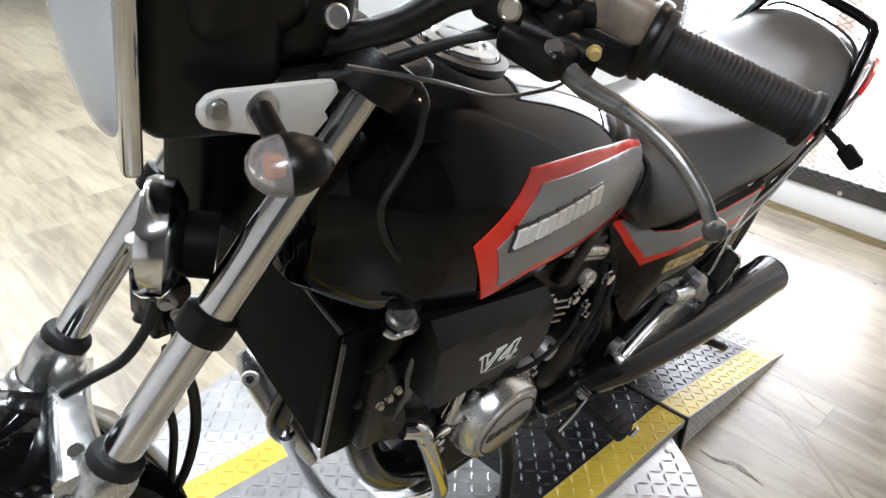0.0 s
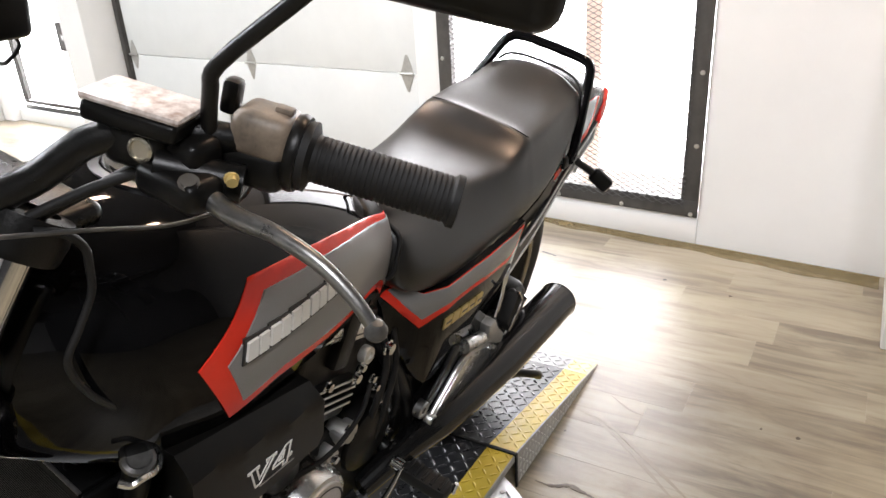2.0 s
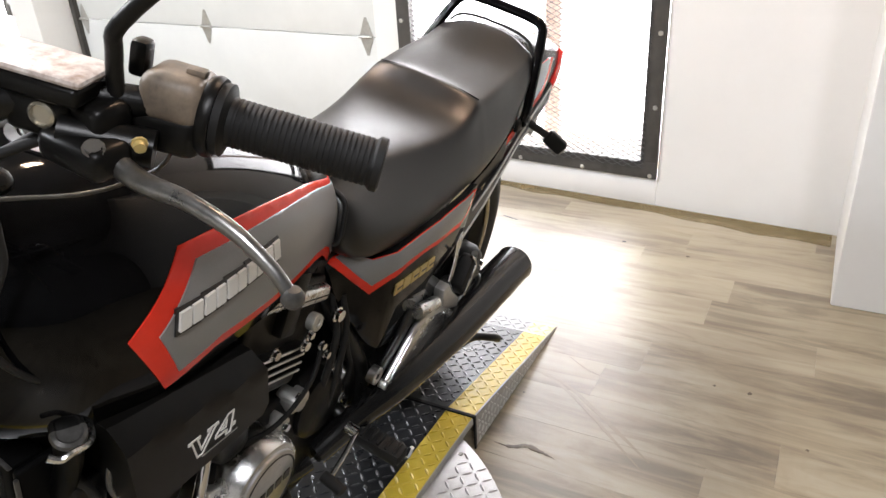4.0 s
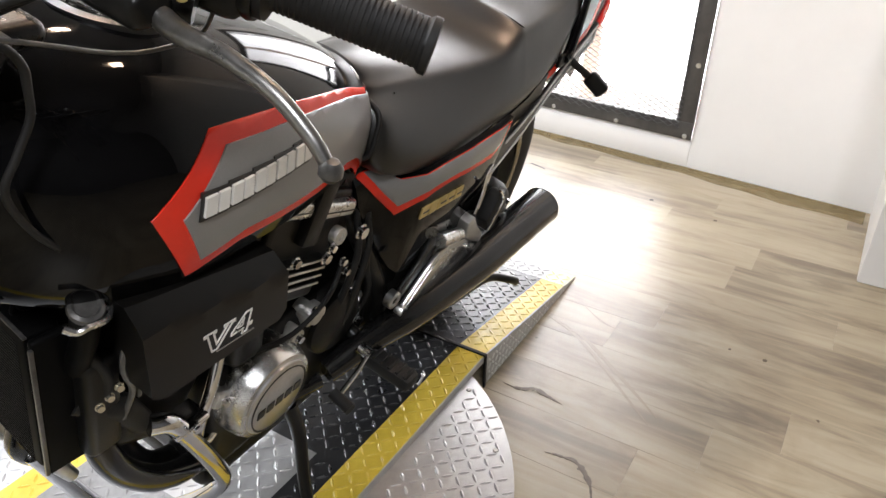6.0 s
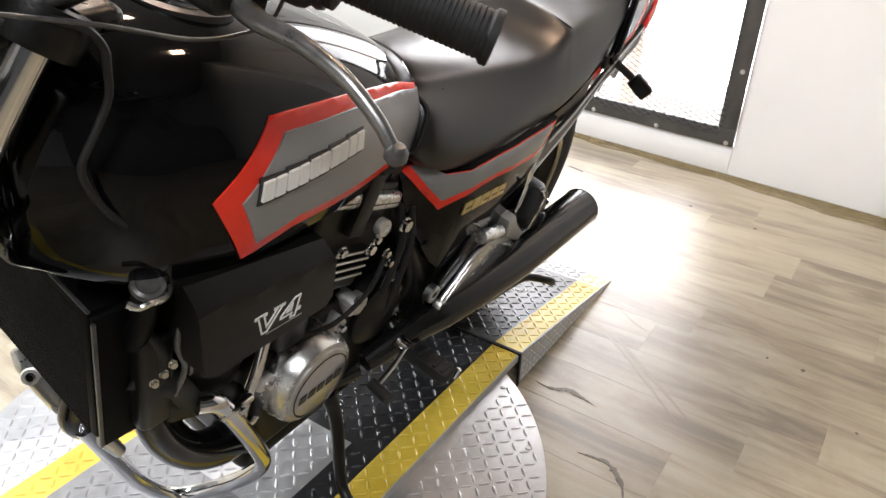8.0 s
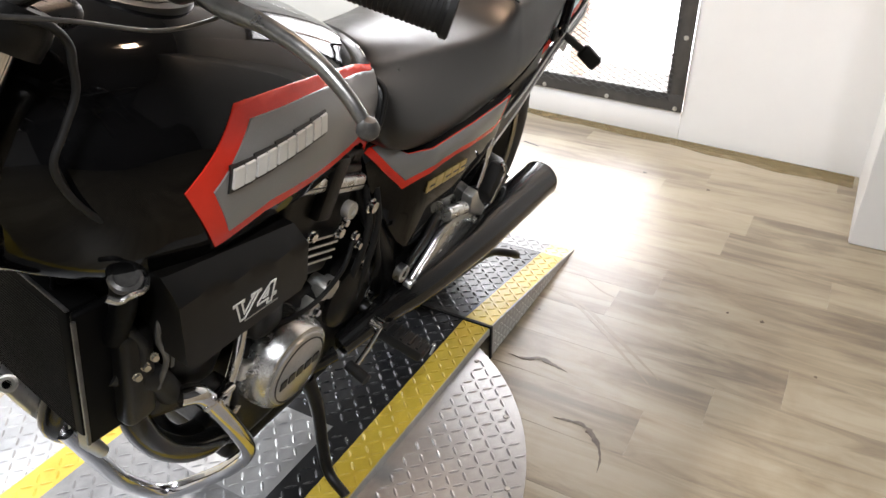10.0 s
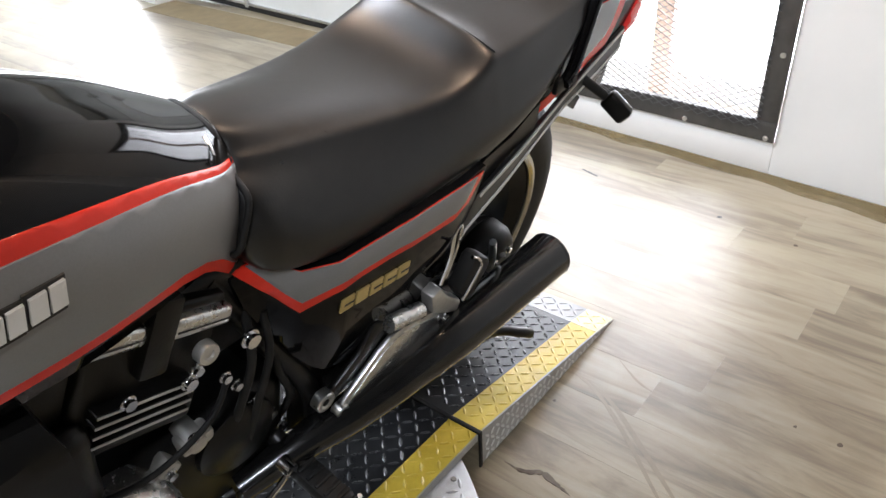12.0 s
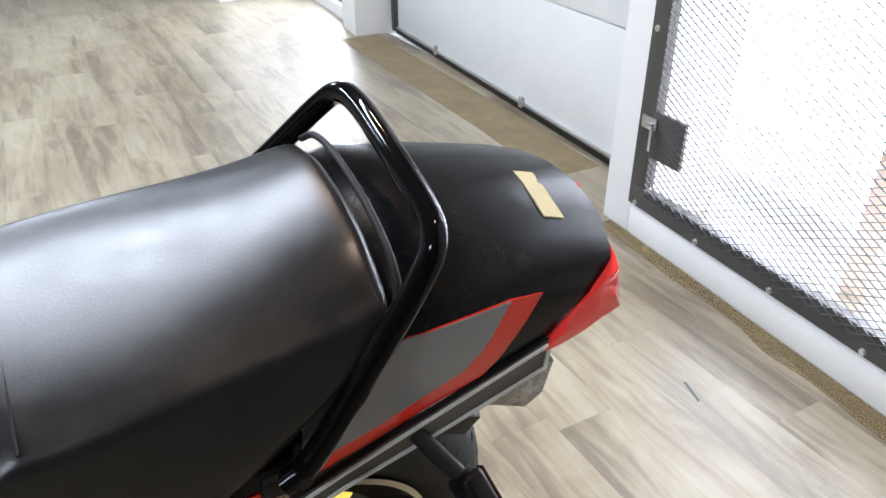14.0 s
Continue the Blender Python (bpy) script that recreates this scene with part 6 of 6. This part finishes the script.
# front turn signals on silver brackets
for sgn in (-1, 1):
    dx = 0.018 if sgn < 0 else 0.063
    yb = 0.101
    br = part("signal_bracket", prism([(-1.112 + dx, 0.989), (-1.119 + dx, 0.993), (-1.1225 + dx, 1.000), (-1.122 + dx, 1.007), (-1.116 + dx, 1.0135), (-1.108 + dx, 1.0155), (-1.026 + dx, 1.0095), (-1.017 + dx, 1.008), (-1.013 + dx, 0.999), (-1.023 + dx, 0.985), (-1.019 + dx, 0.978), (-1.031 + dx, 0.965), (-1.045 + dx, 0.966)], -sgn * yb - 0.003, -sgn * yb + 0.003, 0.0015, Matrix.Translation((0, 0, -0.012)) @ XZ), SILVER_PAINT, bike, "silver plate bracket")
    part("bolt", bolt((-1.111 + dx, sgn * 0.104, 0.993), (0, sgn, 0), 0.006, 0.005), ALU, br)
    part("washer", lathe([(0.011, 0), (0.013, 0.002), (0.011, 0.003), (0.006, 0.003)], axis_pose((-1.078 + dx, sgn * 0.104, 0.988), (0, sgn, 0)), 20), ALU, br)
    s = turn_signal(bike, (-1.078 + dx, sgn * 0.101, 0.987), (-1.088 + dx, sgn * 0.156, 0.977), (0.93, sgn * 0.30, 0.12), CLEAR_LENS, "black front turn signal with clear lens")

# handlebar
bar_l = [(-1.000, -0.030, 1.000), (-0.985, -0.070, 1.008), (-0.952, -0.106, 1.034), (-0.918, -0.132, 1.066), (-0.880, -0.175, 1.076), (-0.823, -0.236, 1.064), (-0.776, -0.342, 1.052)]
bar = part("handlebar", tube(bar_l[::-1] + [(-1.000, 0.035, 1.000), (-0.940, 0.075, 0.985), (-0.880, 0.103, 0.985), (-0.864, 0.110, 1.020), (-0.850, 0.125, 1.062), (-0.815, 0.165, 1.078), (-0.775, 0.21, 1.078), (-0.735, 0.32, 1.075)], 0.0115, 14), ENGINE_BLACK, bike, "black tubular handlebar")
for y in (-0.04, 0.05):
    part("riser", box((-1.022, y - 0.016, 0.985), (-0.978, y + 0.016, 1.018), 0.007), ENGINE_BLACK, bar)
G0, G1 = Vector((-0.823, -0.236, 1.0645)), Vector((-0.774, -0.346, 1.052))
GD = (G1 - G0).normalized()
GL = (G1 - G0).length
prof = [(0.0125, 0.0), (0.026, 0.0), (0.0265, 0.006), (0.0185, 0.009)]
k = 0.012
while k < GL - 0.008:
    prof += [(0.0176, k), (0.0182, k + 0.0008), (0.0182, k + 0.0024), (0.0176, k + 0.0030)]
    k += 0.0040
prof += [(0.0185, GL - 0.008), (0.0205, GL - 0.006), (0.0205, GL - 0.001), (0.0185, GL), (0, GL)]
part("grip", lathe(prof, axis_pose(G0, GD), 28), RUBBER, bar, "ribbed black rubber grip")
H0, H1 = Vector((-0.760, 0.25, 1.077)), Vector((-0.721, 0.36, 1.074))
part("grip", lathe(prof, axis_pose(H0, (H1 - H0).normalized()), 20), RUBBER, bar, "ribbed black rubber grip")
part("riser_sleeve", tube([(-0.870, 0.108, 0.978), (-0.863, 0.111, 1.020), (-0.851, 0.124, 1.060)], 0.0165, 16), RUBBER, bar, "thick black sleeve")
brake = part("brake_master", box((-0.800, 0.175, 1.022), (-0.752, 0.225, 1.085), 0.010, 3), SATIN_BLACK, bar, "black brake switch housing")
part("wire", tube([(-0.768, 0.20, 1.030), (-0.757, 0.20, 1.012), (-0.761, 0.20, 1.002), (-0.775, 0.20, 0.992), (-0.790, 0.19, 1.000)], 0.0022, 8), RUBBER, brake, "looped black wire")
SW = axis_pose(G0, -GD)
HZ = -GD
HX = Vector((0, 0.26, 0.97)).cross(HZ).normalized()
HY = HZ.cross(HX)
HS = Matrix(((HX.x, HY.x, HZ.x, G0.x), (HX.y, HY.y, HZ.y, G0.y), (HX.z, HY.z, HZ.z, G0.z), (0, 0, 0, 1)))
sw = part("switch_housing", box((-0.024, -0.030, 0.006), (0.024, 0.002, 0.060), 0.009, 3, HS), SATIN_BLACK, bar, "black lower half of the switch housing")
part("housing_cover", box((-0.0255, -0.008, 0.007), (0.0255, 0.0275, 0.052), 0.011, 4, HS), SWITCH_GREY, sw, "worn grey-brown upper switch housing")
part("housing_lip", lathe([(0.0, 0), (0.0285, 0.0), (0.030, 0.004), (0.0285, 0.009), (0.0, 0.009)], SW, 28), SATIN_BLACK, sw)
part("switch_button", box((-0.012, 0.014, 0.053), (0.006, 0.040, 0.066), 0.004, 2, HS), SATIN_BLACK, sw, "black rocker switch")
part("switch_tip", box((-0.020, 0.004, 0.050), (-0.010, 0.018, 0.062), 0.003, 2, HS), WHITE_BADGE, sw, "pale switch tip")
part("switch_tab", box((-0.006, 0.026, 0.012), (0.006, 0.0315, 0.026), 0.002, 2, HS), SWITCH_GREY, sw)
part("amber_button", bolt((-0.888, -0.228, 1.064), (-0.6, -0.75, -0.2), 0.0040, 0.006), GOLD_BADGE, sw, "yellow button")

res_m = Matrix.Translation((-0.896, -0.155, 1.080)) @ pose(0, 0, 0, -3, 4, -70)
res = part("clutch_reservoir", add_box(box((-0.034, -0.024, 0.000), (0.034, 0.024, 0.014), 0.004, 3, res_m), (-0.022, -0.017, -0.030), (0.024, 0.017, 0.002), 0.008, 3, res_m), SATIN_BLACK, bar, "black hydraulic clutch reservoir")
part("reservoir_lid", box((-0.036, -0.024, 0.014), (0.036, 0.024, 0.020), 0.003, 2, res_m), RUST_LID, res, "corroded pinkish metal lid")
part("sight_glass", lathe([(0.009, 0), (0.009, 0.003), (0.007, 0.004), (0.0065, 0.002), (0, 0.002)], axis_pose(res_m @ Vector((0.008, -0.0165, -0.011)), res_m.to_3x3() @ Vector((0, -1, 0))), 24), GOLD_RIM, res, "round sight glass")
part("lever_perch", add_box(box((-0.918, -0.222, 1.038), (-0.884, -0.165, 1.062), 0.008, 3), (-0.900, -0.205, 1.046), (-0.868, -0.160, 1.080), 0.008, 3), SATIN_BLACK, res, "black lever perch")
part("master_cylinder", tube([(-0.905, -0.175, 1.058), (-0.870, -0.222, 1.050)], 0.014, 14, False), SATIN_BLACK, res)
lever = part("clutch_lever", tube([(-0.890, -0.180, 1.052), (-0.898, -0.235, 1.044), (-0.895, -0.273, 1.043), (-0.892, -0.310, 1.035), (-0.890, -0.338, 1.020), (-0.889, -0.353, 1.007)], [0.009, 0.0078, 0.0064, 0.0056, 0.0052, 0.0050], 12), LEVER_METAL, bar, "worn bare aluminium clutch lever")
part("lever_ball", lathe([(0, 0.008), (0.0046, 0.0068), (0.0078, 0.002), (0.0078, -0.003), (0.0046, -0.0068), (0, -0.008)], pose(-0.889, -0.357, 1.004), 20), DARK_METAL, lever, "worn metal ball end")
part("lever_pivot", bolt((-0.910, -0.212, 1.061), (-0.35, -0.3, 0.85), 0.0055, 0.004), CHROME, lever)
mirror = part("mirror", tube([(-0.871, -0.190, 1.070), (-0.872, -0.192, 1.110), (-0.872, -0.200, 1.132), (-0.855, -0.250, 1.186), (-0.845, -0.275, 1.215)], 0.0058, 12, True, 4), ENGINE_BLACK, bar, "black mirror on a bent stem")
MIR = Matrix.Translation((-0.828, -0.328, 1.238)) @ pose(0, 0, 0, 0, -8, 16)
part("mirror_shell", box((-0.022, -0.075, -0.042), (0.010, 0.075, 0.045), 0.018, 4, MIR), SATIN_BLACK, mirror, "black rounded mirror shell")
part("mirror_glass", box((0.009, -0.062, -0.030), (0.0115, 0.062, 0.032), 0.001, 1, MIR), MIRROR, mirror, "mirror glass")

# cables and hoses at the front
for pts, r, mat, lab in (([(-0.890, -0.160, 1.048), (-0.930, -0.130, 1.028), (-0.968, -0.105, 1.005), (-1.00, -0.085, 0.985), (-1.02, -0.04, 0.95)], 0.0042, RUBBER, "black cable"),
                         ([(-1.01, -0.125, 1.020), (-0.94, -0.140, 1.005), (-0.867, -0.141, 0.980), (-0.823, -0.146, 0.977), (-0.806, -0.165, 0.995), (-0.830, -0.205, 1.055)], 0.0018, DARK_METAL, "thin steel cable"),
                         ([(-0.962, -0.118, 1.004), (-0.944, -0.127, 0.998), (-0.932, -0.130, 0.982), (-0.930, -0.130, 0.965)], 0.0034, RUBBER, "sprung steel hose guard"),
                         ([(-0.930, -0.130, 0.966), (-0.931, -0.131, 0.942), (-0.945, -0.132, 0.915), (-0.957, -0.132, 0.888), (-0.942, -0.132, 0.848), (-0.916, -0.134, 0.812), (-0.888, -0.136, 0.782), (-0.866, -0.137, 0.756)], 0.0032, RUBBER, "black hose"),
                         ([(-1.100, -0.030, 0.765), (-1.110, -0.030, 0.735), (-1.130, -0.025, 0.700), (-1.158, -0.015, 0.680), (-1.175, 0.0, 0.655)], 0.0052, RUBBER, "black brake hose"),
                         ([(-1.085, -0.030, 0.735), (-1.074, -0.030, 0.665), (-1.062, -0.030, 0.600), (-1.063, -0.030, 0.530), (-1.085, -0.032, 0.46), (-1.16, -0.04, 0.38)], 0.0058, RUBBER, "black brake hose"),
                         ([(-1.092, -0.030, 0.700), (-1.092, -0.030, 0.630), (-1.085, -0.030, 0.560), (-1.090, -0.030, 0.47)], 0.0045, RUBBER, "black cable"),
                         ([(-0.900, -0.150, 1.046), (-0.935, -0.120, 1.018), (-0.97, -0.100, 0.998), (-1.00, -0.085, 0.990), (-1.03, -0.05, 0.97)], 0.0040, RUBBER, "black wiring loom"),
                         ([(-0.930, -0.110, 1.046), (-0.955, -0.095, 1.030), (-0.98, -0.08, 1.012), (-1.02, -0.06, 0.998), (-1.05, -0.03, 0.98)], 0.0032, RUBBER, "black wiring loom")):
    part("cable", tube(pts, r, 10), mat, bike, lab)

# ---- floor marks ----


def floor_patch(name, pts, mat, label, category, z=0.0012):
    bm = bmesh.new()
    f = bm.faces.new([bm.verts.new((x, y, 0.0004)) for x, y in pts])
    res = bmesh.ops.extrude_face_region(bm, geom=[f])
    for v in [g for g in res["geom"] if isinstance(g, bmesh.types.BMVert)]:
        v.co.z = z
    return thing(name, bm, mat, label, category)


def torn(cx, cy, pts, width, seed):
    """A ragged dark crack along a line of points, thick in the middle."""
    r = random.Random(seed)
    line = smooth_path([(cx + x, cy + y, 0) for x, y in pts], 6)
    a, b = [], []
    for k, p in enumerate(line):
        d = line[min(k + 1, len(line) - 1)] - line[max(k - 1, 0)]
        n = Vector((-d.y, d.x, 0)).normalized()
        w = width * math.sin(math.pi * k / (len(line) - 1)) * (0.4 + 0.9 * r.random())
        a.append(p + n * w * 0.6)
        b.append(p - n * w * (0.2 + 0.6 * r.random()))
    return [(p.x, p.y) for p in a + b[::-1]]


floor_patch("tear", torn(0, 0, [(0.038, -0.036), (0.038, -0.078), (0.056, -0.114), (0.048, -0.153), (0.041, -0.186)], 0.011, 3), TEAR, "dark torn edge in the floor covering", "floor damage")
floor_patch("tear", torn(0, 0, [(-0.114, -0.215), (-0.109, -0.243), (-0.107, -0.280), (-0.129, -0.313), (-0.173, -0.341), (-0.22, -0.35)], 0.011, 5), TEAR, "dark torn edge in the floor covering", "floor damage")
for k, (x, y, r) in enumerate(((0.464, -0.555, 0.006), (1.169, -0.267, 0.007), (0.464, -0.470, 0.004), (1.478, -0.405, 0.006), (0.244, -0.030, 0.004), (0.30, -0.70, 0.004))):
    rr = random.Random(k)
    floor_patch("speck", [(x + r * (0.6 + 0.8 * rr.random()) * math.cos(a), y + r * (0.6 + 0.8 * rr.random()) * math.sin(a)) for a in np.linspace(0, 5.4, 7)], TEAR, "small dark speck on the floor", "floor mark", 0.0008)
floor_patch("scrap", [(1.245, 0.40), (1.252, 0.402), (1.272, 0.468), (1.266, 0.470)], BADGE_BLACK, "thin dark sliver on the floor", "debris")
floor_patch("scrap", [(1.20, -0.03), (1.21, -0.026), (1.214, -0.038), (1.205, -0.042)], BADGE_BLACK, "small dark chip on the floor", "debris")
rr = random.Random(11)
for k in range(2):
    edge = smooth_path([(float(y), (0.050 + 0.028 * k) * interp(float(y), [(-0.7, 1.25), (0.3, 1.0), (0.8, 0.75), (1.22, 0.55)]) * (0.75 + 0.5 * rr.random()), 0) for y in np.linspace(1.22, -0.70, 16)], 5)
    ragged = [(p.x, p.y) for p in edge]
    floor_patch("brown_strip", [(WALL_A + WALL_K * y - d, y) for y, d in [(-0.70, 0.002), (1.22, 0.002)] + ragged], BROWN_FILM, "thin brown film on the floor along the gate wall", "floor stain", 0.0008 + 0.0002 * k)
floor_patch("brown_strip", [(1.68, 1.60), (1.72, 2.2), (1.74, 3.0), (1.76, 3.95), (2.02, 3.95), (1.98, 2.6), (1.93, 1.60)], PATCH_BROWN, "matt brown strip of floor in front of the garage door", "floor stain", 0.0010)
for line, w in (([(0.352, -0.011), (0.315, -0.098), (0.245, -0.193), (0.163, -0.285), (0.082, -0.376)], 0.005), ([(0.345, -0.050), (0.309, -0.133), (0.247, -0.218), (0.176, -0.309), (0.115, -0.385)], 0.006), ([(0.444, -0.085), (0.405, -0.145), (0.39, -0.19)], 0.003)):
    path = smooth_path([(x, y, 0) for x, y in line], 6)
    a, b = [], []
    for k, p in enumerate(path):
        d = path[min(k + 1, len(path) - 1)] - path[max(k - 1, 0)]
        n = Vector((-d.y, d.x, 0)).normalized() * w * (0.25 + 0.75 * math.sin(math.pi * k / (len(path) - 1)))
        a.append((p.x + n.x, p.y + n.y))
        b.append((p.x - n.x, p.y - n.y))
    floor_patch("scuff", a + b[::-1], RUBBER_MARK, "curved grey-brown scuff mark on the floor", "floor mark", 0.0006)

# ---- floor of planks ----
floor = thing("floor", box((-6.1, -3.7, -0.05), (2.1, 9.1, -0.004)), PLANK, "tan vinyl plank floor with a satin sheen", "floor", kind="structure")
PW, PL = 0.150, 0.92


def plank_mesh(name, w, l):
    bm = bmesh.new()
    g, b = 0.00005, 0.00025
    add_box(bm, (-w / 2 + g, -l / 2 + g, -0.0035), (w / 2 - g, l / 2 - g, 0.0))
    top = [f for f in bm.faces if f.normal.z > 0.9]
    bmesh.ops.bevel(bm, geom=[e for f in top for e in f.edges], offset=b, segments=1, affect="EDGES")
    me = bpy.data.meshes.new(name)
    bm.to_mesh(me)
    bm.free()
    me.materials.append(PLANK)
    return me


shared = plank_mesh("plank", PW, PL)
rest = bmesh.new()
rng = random.Random(7)
made = 0
for i in range(-40, 15):
    x = (i + 0.5) * PW
    off = rng.random() * PL
    for j in range(-5, 11):
        y = (j + 0.5) * PL + off
        if not (-6.0 < x < 2.2 and -3.9 < y < 9.3):
            continue
        y0, y1 = max(y - PL / 2, -3.6), min(y + PL / 2, 9.0)
        if y1 - y0 < 0.02 or x > 2.05:
            continue
        whole = y1 - y0 > PL - 0.001
        near = whole and -1.9 < x < 2.2 and -1.9 < y < 5.0
        if near and made < 300:
            ob = bpy.data.objects.new("plank", shared)
            scene.collection.objects.link(ob)
            ob.matrix_basis = pose(x, y, 0)
            ob.parent = floor
            made += 1
        else:
            add_box(rest, (x - PW / 2 + 0.0001, y0 + 0.0001, -0.0035), (x + PW / 2 - 0.0001, y1 - 0.0001, 0.0))
me = bpy.data.meshes.new("planks")
rest.to_mesh(me)
rest.free()
me.materials.append(PLANK)
ob = new("planks", me)
ob.parent = floor
tagged(ob, "tan vinyl planks further off", kind="stuff")
